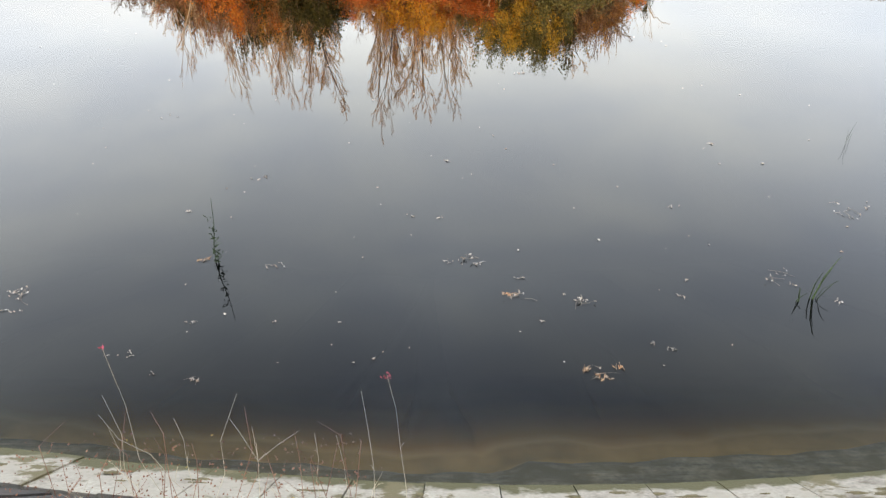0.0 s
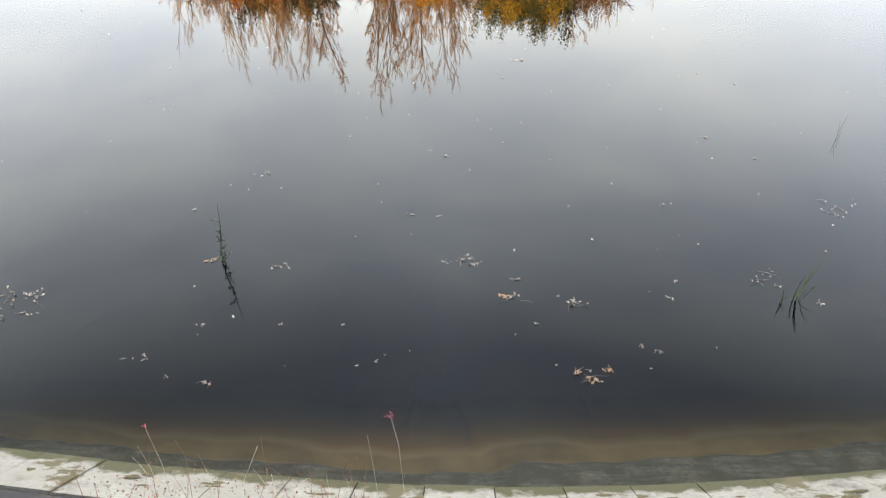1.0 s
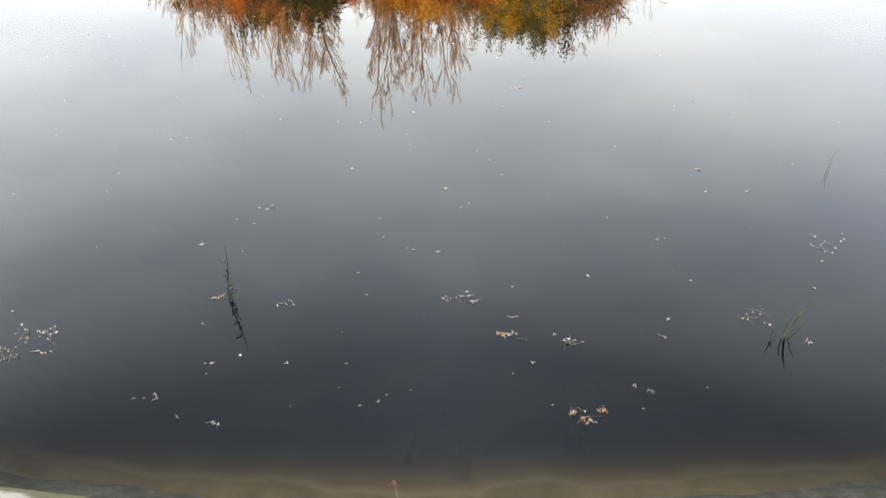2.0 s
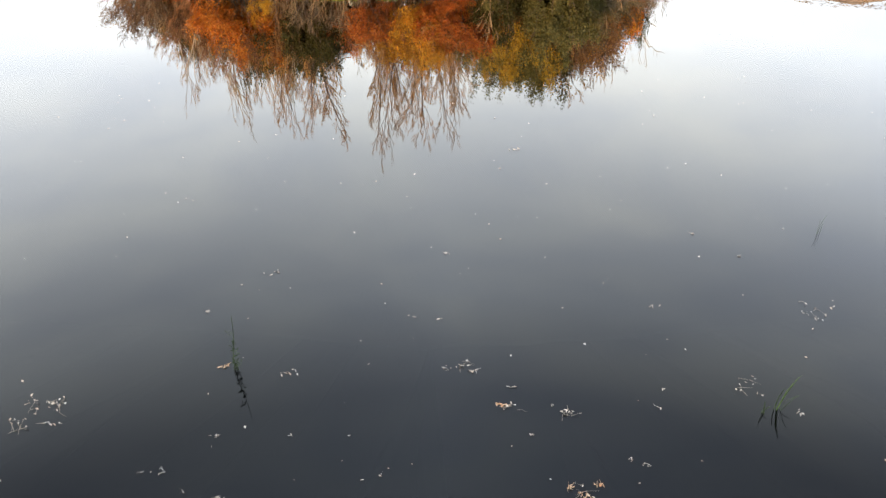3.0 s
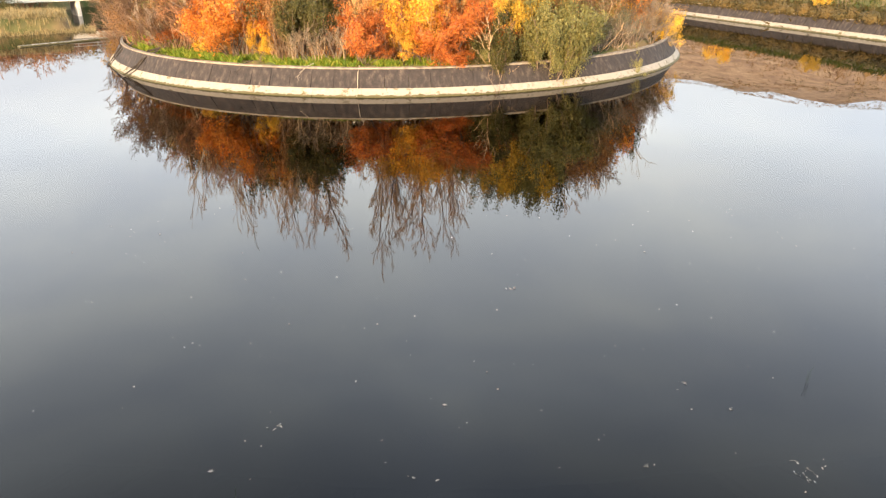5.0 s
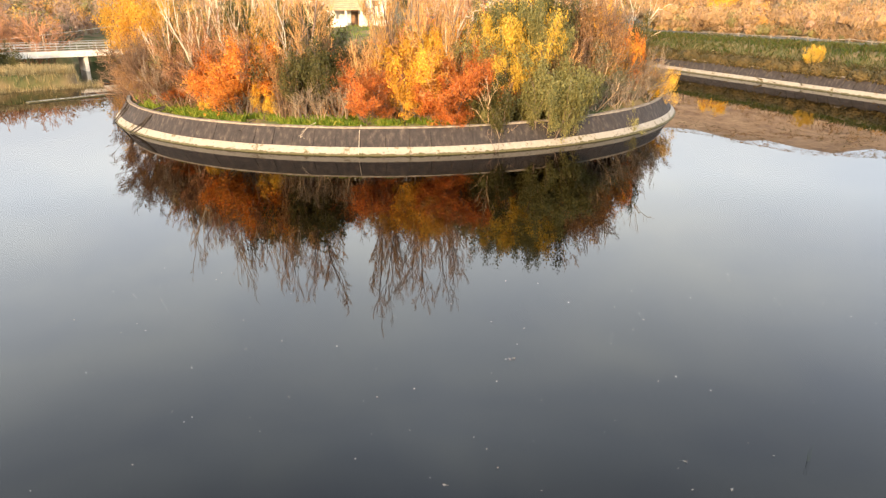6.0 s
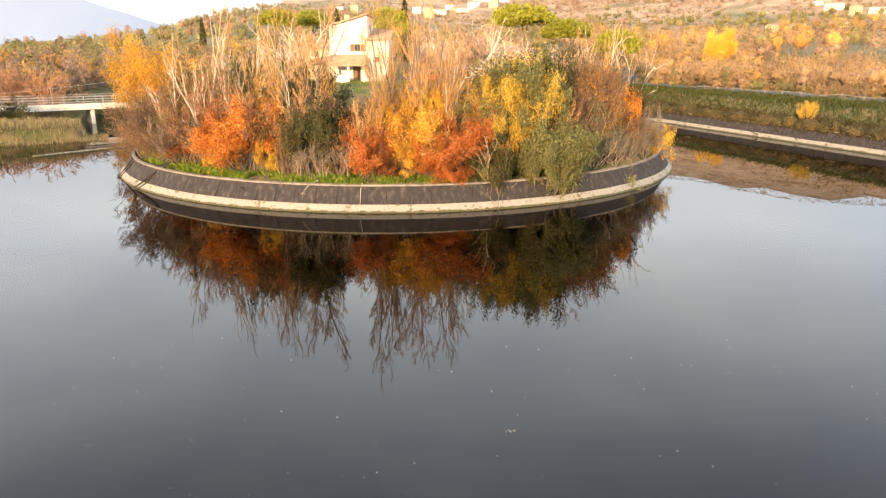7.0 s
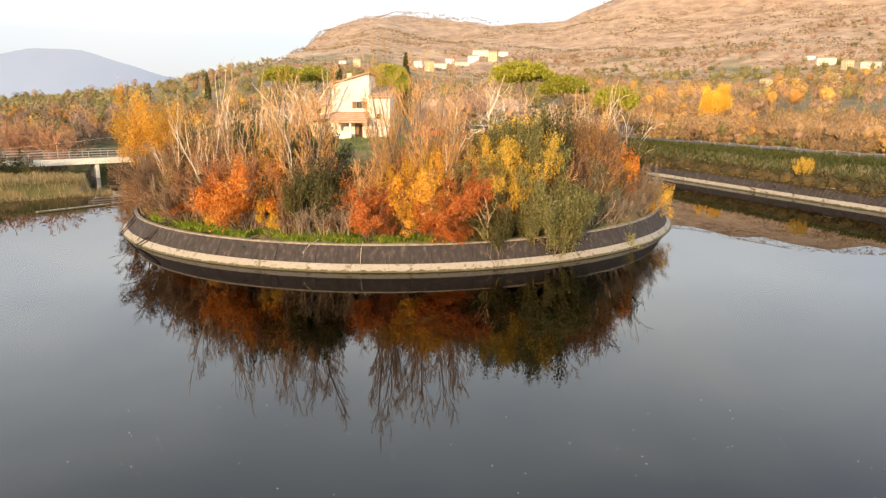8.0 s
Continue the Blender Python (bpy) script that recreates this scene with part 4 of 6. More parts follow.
plant("bare_tree", tall, [(-19.4, 50.2, 11.3, 2.3), (-16.7, 49.4, 13.0, 1.9), (-15.0, 49.2, 13.2, 1.7), (-13.9, 48.8, 12.6, 2.5), (-12.2, 48.8, 11.8, 2.0), (-13.1, 48.0, 10.0, 2.0), (-17.2, 49.4, 9.2, 2.5), (-17.9, 49.4, 8.9, 2.1), (-16.4, 51.0, 10.6, 2.1), (0.3, 46.6, 9.8, 1.6), (0.8, 47.2, 10.3, 1.6), (12.3, 58.0, 11.9, 3.9), (14.1, 57.5, 11.6, 4.1), (15.4, 57.0, 10.1, 3.1),
      (-2.0, 51.0, 11.0, 3.0), (10.8, 60.0, 11.7, 3.0), (-9.8, 45.3, 10.8, 1.2), (17.0, 74.0, 12.9, 4.0), (17.2, 66.0, 10.8, 3.6), (14.6, 72.0, 12.2, 4.0), (-0.4, 50.4, 10.8, 3.0)],
      "slender leafless tree with pale sunlit trunk", "tree", "bare trees on the spit", TALL, 83)
plant("bare_tree", fan_tree, [(-3.4, 45.8, 14.3, 2.6), (-1.9, 46.0, 14.0, 3.2), (-0.9, 46.3, 13.6, 2.8), (0.2, 46.8, 12.6, 2.6), (-9.0, 45.6, 12.8, 3.2), (-12.4, 47.8, 12.4, 2.4), (-15.8, 50.6, 13.0, 3.0), (8.8, 52.0, 11.2, 3.2), (-18.4, 52.2, 10.8, 3.0), (-4.4, 46.2, 14.5, 1.6), (-10.4, 46.8, 11.0, 2.4), (-2.6, 46.8, 13.4, 3.0), (0.9, 46.4, 11.4, 1.8), (-8.3, 46.2, 12.4, 2.2), (-13.6, 48.4, 11.2, 2.4)],
      "slender leafless tree with a fan of fine tan twigs", "tree", "bare trees on the spit", TALL, 97)
plant("sapling", (sapling,), [(3.0, 43.4, 4.6, 1.5), (13.9, 51.9, 4.4, 1.7), (-6.1, 43.6, 5.0, 1.3), (-7.5, 43.7, 4.2, 1.6), (-9.2, 43.9, 3.9, 1.6), (-10.6, 44.6, 3.6, 1.6), (3.6, 43.0, 3.4, 1.4)],
      "thin pale leafless sapling in the grass", "sapling", "saplings on the spit", BARE, 101)


# the growth that fills the spit between these, by what grows along its edge
EDGE_X = np.array([-26, -22, -18, -16.5, -15, -13, -11.4, -10, -8.7, -7.6, -6.8, -5.3, -3.3, -1.3, 0.4, 1.4, 2.4, 5.1, 8.2, 9.7, 11.4, 13, 14.6, 18])
EDGE_H = np.array([3.6, 6.0, 7.4, 8.8, 9.7, 9.9, 10.0, 10.0, 8.4, 7.4, 6.2, 7.4, 9.4, 9.6, 8.0, 5.6, 9.6, 10.3, 10.4, 9.6, 8.4, 6.4, 4.0, 3.4])
FILL = [(-30, (bare[0], bare[1], bare[0], grey_b)), (-17.5, (brown_leafy, bare[2], olive_b, bare[0])), (-12.5, (amber_b, brown_leafy, olive_b, bare[2])), (-10, (dark_b, bare[1], dark_a)), (-6.5, (red_b, tan_bush[0], brown_leafy)),
        (-4, (tan_bush[0], red_a, amber_b, tan_bush[1])), (-0.3, (red_b, tan_bush[1], amber_b)), (1.2, (red_a, olive_b)), (2.6, (yellow_b, olive_b, brown_leafy)), (5, (olive_b, brown_leafy, dark_b, bare[0])), (9, (bare[0], brown_leafy, grey_a, bare[1])), (14, (grey_b, amber_b, bare[0]))]
LOOK = {id(m): words for m, words in ((bare[0], "leafless brown shrub of fine crossing twigs"), (bare[1], "leafless brown shrub of fine crossing twigs"), (bare[2], "leafless shrub of reddish twigs"), (bare[3], "leafless shrub of reddish twigs"),
        (grey_a, "thin grey-green shrub with tangled stems"), (grey_b, "thin grey-green shrub with tangled stems"), (orange_a, "bushy shrub with bright orange autumn leaves"), (orange_b, "bushy shrub with bright orange autumn leaves"),
        (red_a, "shrub with rust-red autumn leaves"), (red_b, "shrub with rust-red autumn leaves"), (amber_b, "upright shrub with amber-yellow leaves"), (yellow_a, "shrub with clear yellow autumn leaves"), (yellow_b, "shrub with clear yellow autumn leaves"),
        (olive_b, "olive-green leafy shrub among others"), (dark_a, "dark evergreen shrub thick with ivy"), (dark_b, "dark evergreen shrub thick with ivy"), (brown_leafy, "shrub with dry brown leaves"), (tan_bush[0], "leafless shrub of fine tan twigs"), (tan_bush[1], "leafless shrub of fine tan twigs"))}
rng = np.random.default_rng(40)
for n in range(52):
    a = math.radians(rng.uniform(192, 348))
    deep = 2.3 + 9.1 * rng.random() ** 1.2
    x, y = cx + (cr - deep) * math.cos(a), cy + (cr - deep) * math.sin(a)
    edge = x * 46.0 / y
    top = float(np.interp(edge, EDGE_X, EDGE_H)) * rng.uniform(0.74, 1.0) * (0.60 + 0.40 * min(1.0, deep / 4.5))
    kinds = [k for at, k in FILL if edge >= at][-1]
    kind_ = kinds[n % len(kinds)]
    is_bare = any(kind_ is b for b in bare + tan_bush)
    stand("bare_shrub" if is_bare else "shrub", kind_, x, y, max(top, float(height(x, y)) + 1.2), 1.0, rng.uniform(0.65, 0.95), 47 * n, LOOK[id(kind_)], "shrub", "bare shrubs on the spit" if is_bare else EDGE, BARE if is_bare else SHRUB)


# ---- grass, reeds and far woods ----
def blades(rng, xy, lo, hi, wide, lean=0.35, single_fold=False):
    """Upright blades with their feet on the ground."""
    n = len(xy)
    h = rng.uniform(lo, hi, n)
    z = np.maximum(height(xy[:, 0], xy[:, 1]), -0.3)
    a = rng.uniform(0, 2 * np.pi, n)
    out = rng.normal(0, lean, (n, 2)) * h[:, None]
    foot = np.stack([xy[:, 0], xy[:, 1], z - 0.05], 1)
    side = np.stack([np.cos(a), np.sin(a), 0 * a], 1) * (wide * rng.uniform(0.6, 1.4, n))[:, None]
    mid = foot + np.stack([out[:, 0] * 0.3, out[:, 1] * 0.3, h * 0.6], 1)
    tip = foot + np.stack([out[:, 0], out[:, 1], h], 1)
    if single_fold:
        v = np.stack([foot - side, foot + side, mid + side * 0.4, tip], 1)
        b = np.arange(n)[:, None] * 4
        return Shape().add(v, np.hstack([b, b + 1, b + 2, b + 3]).tolist())
    v = np.stack([foot - side * 0.6, foot + side * 0.6, mid + side * 0.5, tip, mid - side * 0.5], 1)
    b = np.arange(n)[:, None] * 5
    return Shape().add(v, np.hstack([b, b + 1, b + 2, b + 3, b + 4]).tolist())


def ring_spots(rng, n, a0, a1, d0, d1):
    a, d = np.radians(rng.uniform(a0, a1, n)), cr - d0 - (d1 - d0) * rng.random(n) ** 1.5
    return np.stack([cx + d * np.cos(a), cy + d * np.sin(a)], 1)


def patchy(xy, k=0.9, keep=0.12):
    """Keeps the spots that fall within uneven clumps."""
    n = wave(xy[:, 0], xy[:, 1], k, 4) + 0.6 * wave(xy[:, 0], xy[:, 1], k * 2.7, 7)
    return xy[n + rng.normal(0, 0.35, len(xy)) > keep - 0.2]


rng = np.random.default_rng(5)
single("grass", blades(rng, patchy(np.concatenate([ring_spots(rng, 26000, 190, 284, 1.2, 4.0), ring_spots(rng, 64000, 196, 272, 1.2, 4.6)])), 0.10, 0.46, 0.012, 0.35, True).mesh("grass", GRASS), "patchy green grass behind the coping of the spit", "grass", kind="stuff")
single("undergrowth", blades(rng, ring_spots(rng, 7000, 185, 355, 4.0, 12.0), 0.5, 1.5, 0.04, 0.5).mesh("undergrowth", LEAF_BROWN), "dry brown undergrowth between the shrubs", "undergrowth", kind="stuff")
n = 9000
lawn = np.stack([rng.uniform(-16, 6, n), rng.uniform(58, 86, n)], 1)
single("lawn", blades(rng, lawn, 0.1, 0.3, 0.04).mesh("lawn", GRASS), "green lawn in front of the house", "lawn", kind="stuff")

n = 20000
bed = np.stack([rng.uniform(-60, -37, n), rng.uniform(70, 90, n)], 1)
bed = bed[(inland(bed[:, 0], bed[:, 1]) > -0.9) & (inland(bed[:, 0], bed[:, 1]) < 11) & (bed[:, 1] < 82)]
single("reed_bed", blades(rng, bed, 0.35, 0.95, 0.05, 0.22).mesh("reed_bed", REED), "bed of dry straw-coloured reeds beside the channel", "reeds", kind="stuff")


def bank_spots(rng, n, d0, d1, y0, y1):
    y = rng.uniform(y0, y1, n)
    d = rng.uniform(d0, d1, n)
    return np.stack([41.5 - (y - 64.1) * 0.339 + d * 0.947, y + d * 0.321], 1)


single("bank_grass", blades(rng, bank_spots(rng, 16000, 1.6, 13, 40, 128), 0.25, 0.7, 0.05, 0.5).mesh("bank_grass", GRASS_DARK), "dark green creeping plants on top of the road bank", "ground cover", kind="stuff")
single("dry_grass", blades(rng, bank_spots(rng, 11000, 0.95, 3.2, 40, 128), 0.4, 1.1, 0.06, 0.8).mesh("dry_grass", CREEPER), "fringe of dry grass hanging over the lined slope", "grass", kind="stuff")
single("ivy", blades(rng, bank_spots(rng, 9000, 1.2, 12, 40, 128), 0.3, 0.8, 0.07, 0.6).mesh("ivy", LEAF_DARK), "olive-green creepers along the bank", "ground cover", kind="stuff")


def heart_ball():
    """A coarse ball, the shaded inside of a far crown."""
    b = bmesh.new()
    bmesh.ops.create_icosphere(b, subdivisions=2, radius=1.0)
    b.verts.ensure_lookup_table()
    v, f = np.array([q.co[:] for q in b.verts]), np.array([[q.index for q in p.verts] for p in b.faces])
    b.free()
    return v, f


HEART = heart_ball()


def woods(rng, xy, lo, hi, wide, per, size, mat, name, label, category="woodland", up=0.6, base=None):
    """Far shrubs and trees as many small clumps of leaves."""
    s = Shape()
    z = height(xy[:, 0], xy[:, 1]) if base is None else np.full(len(xy), base)
    h = rng.uniform(lo, hi, len(xy))
    w = wide * rng.uniform(0.7, 1.3, len(xy)) * h
    q = rng.normal(0, 1, (len(xy), per, 3))
    q /= np.linalg.norm(q, axis=2)[:, :, None]
    q *= rng.uniform(0.2, 1.0, (len(xy), per, 1)) ** 0.4
    lobes = 1 + 0.25 * np.sin(q[:, :, :1] * 4 + np.arange(len(xy))[:, None, None])
    c = np.stack([xy[:, None, 0] + q[:, :, 0] * w[:, None] * lobes[:, :, 0], xy[:, None, 1] + q[:, :, 1] * w[:, None] * lobes[:, :, 0], z[:, None] + h[:, None] * (0.52 + 0.48 * q[:, :, 2])], 2)
    # leafless crowns are fine upright strands, leafy ones small clumps facing outwards
    slim = up > 0.8
    ball, tri = HEART
    lump = ball[None] * (0.26 if slim else 0.42) * (1.0 + 0.28 * np.sin(ball[None, :, :1] * 5 + np.arange(len(xy))[:, None, None]) * np.cos(ball[None, :, 2:] * 4 + ball[None, :, 1:2] * 3))
    hearts = np.stack([xy[:, None, 0] + lump[:, :, 0] * w[:, None], xy[:, None, 1] + lump[:, :, 1] * w[:, None], z[:, None] + h[:, None] * (0.46 + 0.5 * lump[:, :, 2])], 2)
    s.add(hearts.reshape(-1, 3), (tri[None] + np.arange(len(xy))[:, None, None] * len(ball)).reshape(-1, 3).tolist())
    face = (q * (1, 1, 0.7 if slim else 1)).reshape(-1, 3)
    facing(s, c.reshape(-1, 3), face / (np.linalg.norm(face, axis=1)[:, None] + 1e-9), rng, size * (1.5 if slim else 1.0), size * (0.4 if slim else 0.75), 0.35, up * 2 if slim else 0.0)
    return single(name, s.mesh(name, mat), label, category, kind="stuff")


def wedge(rng, n, a0, a1, r0, r1):
    """Spots between two bearings, given as offsets per metre ahead, and two distances ahead."""
    y = np.sqrt(rng.uniform(r0 ** 2, r1 ** 2, n))
    return np.stack([y * rng.uniform(a0, a1, n), y], 1)


def dry_spots(xy, least=2.5):
    return xy[(inland(xy[:, 0], xy[:, 1]) > least)]


# behind the road on the right, and round the house
woods(rng, bank_spots(rng, 420, 19.0, 70, 55, 165), 2.2, 6.2, 0.5, 140, 0.32, FAR_TAN, "thicket", "tan leafless thicket behind the road", up=1.6)
woods(rng, bank_spots(rng, 240, 19.0, 80, 55, 170), 2.2, 6.2, 0.5, 140, 0.32, FAR_RUSSET, "thicket", "reddish leafless thicket behind the road", up=1.5)
woods(rng, bank_spots(rng, 90, 19.0, 60, 60, 160), 1.6, 4.2, 0.55, 170, 0.30, FAR_AMBER, "autumn_thicket", "amber and yellow bushes behind the road")
woods(rng, bank_spots(rng, 150, 18.6, 22.0, 45, 165), 0.7, 2.4, 0.6, 110, 0.3, FAR_TAN, "thicket", "low dry bushes along the far side of the road", up=1.2)
woods(rng, bank_spots(rng, 90, 18.6, 23.0, 45, 165), 0.7, 2.4, 0.6, 110, 0.26, FAR_GREEN, "thicket", "low olive-green bushes along the far side of the road")
woods(rng, wedge(rng, 260, 0.16, 0.75, 165, 330), 4.0, 8.0, 0.38, 110, 0.5, FAR_RUSSET, "far_wood", "russet leafless wood at the foot of the hill", up=0.9)
woods(rng, wedge(rng, 260, 0.10, 0.75, 180, 420), 4.0, 8.0, 0.42, 100, 0.5, FAR_GREEN, "far_wood", "olive-green trees at the foot of the hill")
woods(rng, wedge(rng, 60, 0.14, 0.75, 160, 360), 4.0, 8.0, 0.42, 190, 0.45, FAR_AMBER, "far_wood", "amber trees at the foot of the hill")
woods(rng, wedge(rng, 220, -0.16, 0.2, 150, 420), 5.0, 8.0, 0.38, 110, 0.5, FAR_RUSSET, "far_wood", "russet leafless wood behind the house", up=0.9)
woods(rng, wedge(rng, 160, -0.20, 0.16, 160, 400), 4.0, 8.0, 0.42, 100, 0.5, FAR_GREEN, "far_wood", "green trees behind the house")
woods(rng, np.stack([rng.uniform(-4, 26, 70), rng.uniform(93, 128, 70)], 1), 4.5, 7.5, 0.40, 240, 0.30, FAR_PINK, "thicket", "pinkish leafless trees behind the lawn", up=1.6)
woods(rng, np.stack([rng.uniform(-34, -16, 40), rng.uniform(92, 120, 40)], 1), 4.5, 8.0, 0.40, 240, 0.30, FAR_PINK, "thicket", "pinkish leafless trees beside the house", up=1.6)
woods(rng, bank_spots(rng, 60, 20.0, 80, 55, 170), 2.0, 4.5, 0.45, 220, 0.36, FAR_GREEN, "thicket", "olive-green bushes in the thicket behind the road")
# left: bare thicket by the bridge, then the olive grove
woods(rng, dry_spots(np.stack([rng.uniform(-110, -36, 230), rng.uniform(98, 150, 230)], 1)), 3.2, 5.6, 0.4, 230, 0.34, FAR_MAUVE, "thicket", "brown leafless thicket beyond the bridge", up=1.4)
woods(rng, dry_spots(np.stack([rng.uniform(-66, -36, 60), rng.uniform(98, 114, 60)], 1)), 2.6, 4.4, 0.42, 230, 0.26, FAR_MAUVE, "thicket", "brown leafless thicket close behind the bridge", up=1.4)
woods(rng, dry_spots(np.stack([rng.uniform(-115, -32, 100), rng.uniform(105, 165, 100)], 1)), 3.2, 5.4, 0.4, 230, 0.34, FAR_GREEN, "thicket", "olive-green trees beyond the bridge")
woods(rng, dry_spots(np.stack([rng.uniform(-95, -28, 50), rng.uniform(105, 150, 50)], 1)), 3.2, 5.4, 0.4, 230, 0.34, FAR_AMBER, "thicket", "amber trees beyond the bridge")
gx, gy = np.meshgrid(np.arange(-330, -20, 7.0), np.arange(135, 400, 8.0))
grove = np.stack([gx.ravel(), gy.ravel()], 1) + rng.normal(0, 1.2, (gx.size, 2))
grove = grove[(grove[:, 0] / grove[:, 1] > -0.85) & (grove[:, 0] / grove[:, 1] < -0.18)]
woods(rng, dry_spots(grove), 1.7, 2.6, 0.62, 44, 0.46, FAR_OLIVE, "olive_grove", "rows of grey-green olive trees on the slope", "olive grove")
woods(rng, dry_spots(wedge(rng, 130, -0.75, -0.2, 140, 300)), 2.4, 4.4, 0.4, 150, 0.4, FAR_GREEN, "far_wood", "dark green trees among the olives")
woods(rng, dry_spots(wedge(rng, 60, -0.75, -0.18, 150, 300)), 2.4, 4.6, 0.4, 170, 0.4, FAR_RUSSET, "far_wood", "russet bushes among the olives")
# ragged fringe of bushes and drooping grass along the top of the lined slope
fringe = bank_spots(rng, 240, 1.15, 1.9, 40, 128)
woods(rng, fringe, 0.9, 1.7, 0.5, 300, 0.17, FAR_HEDGE, "hedge", "ragged olive and golden-brown fringe of bushes above the lined slope", "hedge", base=1.05)
# creepers hanging down the lined slope
n = 9000
hang = bank_spots(rng, n, 0.85, 1.5, 40, 128)
hz = np.interp((hang[:, 0] - 41.5 + (hang[:, 1] - 64.1) * 0.339) * 0.947, [0.4, 1.08, 1.4], [0.55, 1.6, 1.75]) + rng.uniform(0, 0.15, n)
keep = patchy(np.stack([hang[:, 0] * 3 + np.arange(n) * 1e-9, hang[:, 1]], 1), 0.5, -0.2)
hz = hz[np.isin(hang[:, 1], keep[:, 1])]
hang = hang[np.isin(hang[:, 1], keep[:, 1])]
single("hanging_creepers", Shape().leaves(np.column_stack([hang, hz]), rng, 0.3, 0.13, droop=0.8).mesh("hanging_creepers", CREEPER), "creepers hanging over the lined bank slope", "creeper", kind="stuff")
# scrub on the hill
SCRUB = foliage("hill_scrub", [(0.0, (0.20, 0.13, 0.07)), (1.0, (0.32, 0.215, 0.115))], 0.8, 0.1)
SCRUB_GREEN = foliage("hill_scrub_green", [(0.0, (0.15, 0.125, 0.055)), (1.0, (0.26, 0.20, 0.09))], 0.8, 0.1)
def scrub(rng, xy, lo, hi, per, size, mat, label):
    """Low bushes on the hill as loose heaps of leaf clumps."""
    z, h = height(xy[:, 0], xy[:, 1]), rng.uniform(lo, hi, len(xy))
    q = rng.normal(0, 0.55, (len(xy), per, 3))
    c = np.stack([xy[:, None, 0] + q[:, :, 0] * h[:, None], xy[:, None, 1] + q[:, :, 1] * h[:, None], z[:, None] + h[:, None] * np.clip(0.35 + 0.4 * q[:, :, 2], 0.05, 1)], 2).reshape(-1, 3)
    out = q.reshape(-1, 3) + (0, -0.3, 0.8)
    single("hill_scrub", facing(Shape(), c, out / np.linalg.norm(out, axis=1)[:, None], rng, size, size * 0.8, 0.4).mesh("hill_scrub", mat), label, "scrub", kind="stuff")


def clumped(xy, k, least):
    """Spots that fall within the denser patches of growth."""
    n = wave(xy[:, 0], xy[:, 1], k, 2) + 0.7 * wave(xy[:, 0], xy[:, 1], k * 2.9, 5) + rng.normal(0, 0.4, len(xy))
    return xy[n > least]


scrub(rng, clumped(wedge(rng, 26000, -0.28, 0.95, 420, 1150), 0.017, 0.1), 1.0, 3.2, 7, 1.1, SCRUB, "dry brown scrub dotted over the hillside")
scrub(rng, clumped(wedge(rng, 11000, -0.28, 0.95, 330, 1000), 0.023, 0.2), 1.0, 3.6, 7, 1.1, SCRUB_GREEN, "dull green scrub dotted over the hillside")
woods(rng, clumped(wedge(rng, 900, 0.20, 0.95, 300, 620), 0.02, 0.55), 2.4, 4.8, 0.6, 60, 0.8, FAR_GREEN, "far_wood", "dark green groves on the lower hillside")
woods(rng, clumped(wedge(rng, 900, 0.10, 0.95, 300, 640), 0.026, 0.55), 2.4, 4.8, 0.6, 60, 0.8, FAR_RUSSET, "far_wood", "russet groves on the lower hillside")

# single trees that stand out
stand("yellow_tree", leafy_meshes(80, LEAF_AMBER, 0.9, 2.2, 0.085, gaps=0.9), -41.2, 100.0, 14.2, 1.0, 0.72, 20, "broad tree with golden-orange leaves beyond the bridge", "tree", "", TREE)
stand("yellow_tree", leafy_meshes(81, LEAF_YELLOW, 0.9, 2.4, 0.11, gaps=0.8), 57.5, 150.0, 15.2, 1.0, 0.85, 50, "round-crowned yellow tree standing above the thicket", "tree", "", TREE)
for n, (x, y, top, wide) in enumerate([(-33.8, 150.0, 18.4, 1.0), (-28.5, 158.0, 18.6, 0.9), (-10.8, 140.0, 18.2, 0.8), (-9.6, 132.0, 15.6, 0.8), (15.6, 140.0, 18.8, 1.1), (22.3, 130.0, 15.6, 0.9), (27.2, 112.0, 13.2, 0.7)]):
    stand("umbrella_pine", pine, x, y, top, 1.0, wide, 40 * n, "umbrella pine with a flat bright green crown", "tree", "umbrella pines", TREE)
for n, (x, y, top) in enumerate([(-8.4, 160.0, 21.6), (-20.5, 140.0, 17.8), (-56.0, 168.0, 17.6)]):
    stand("cypress", cypress, x, y, top, 1.0, 1.0, 40 * n, "narrow dark green cypress on the slope", "tree", "cypresses", TREE)
for n in range(26):
    x, y = -2.0 + 24 * rng.random(), 92 + 34 * rng.random()
    stand("bare_tree", tall[n % 4], x, y, float(height(x, y)) + rng.uniform(5.5, 9), 1.0, rng.uniform(1.2, 1.9), 61 * n, "leafless pinkish tree behind the lawn", "tree", "bare trees behind the house", TALL)
for n in range(14):
    x, y = -36 + 22 * rng.random(), 72 + 40 * rng.random()
    if inland(x, y) > 3:
        stand("bare_tree", tall[n % 4], x, y, float(height(x, y)) + rng.uniform(6, 9), 1.0, rng.uniform(1.2, 1.8), 61 * n, "leafless tree beside the channel", "tree", "bare trees by the channel", TALL)
for n in range(9):
    x, y = rng.uniform(-26, 17), rng.uniform(60, 84)
    if not -17 < x < -2:
        stand("bare_shrub", bare[n % 4], x, y, float(height(x, y)) + rng.uniform(3.5, 5.5), 1.0, 0.8, 61 * n, "leafless shrub further back on the spit", "shrub", "bare shrubs on the spit", BARE)
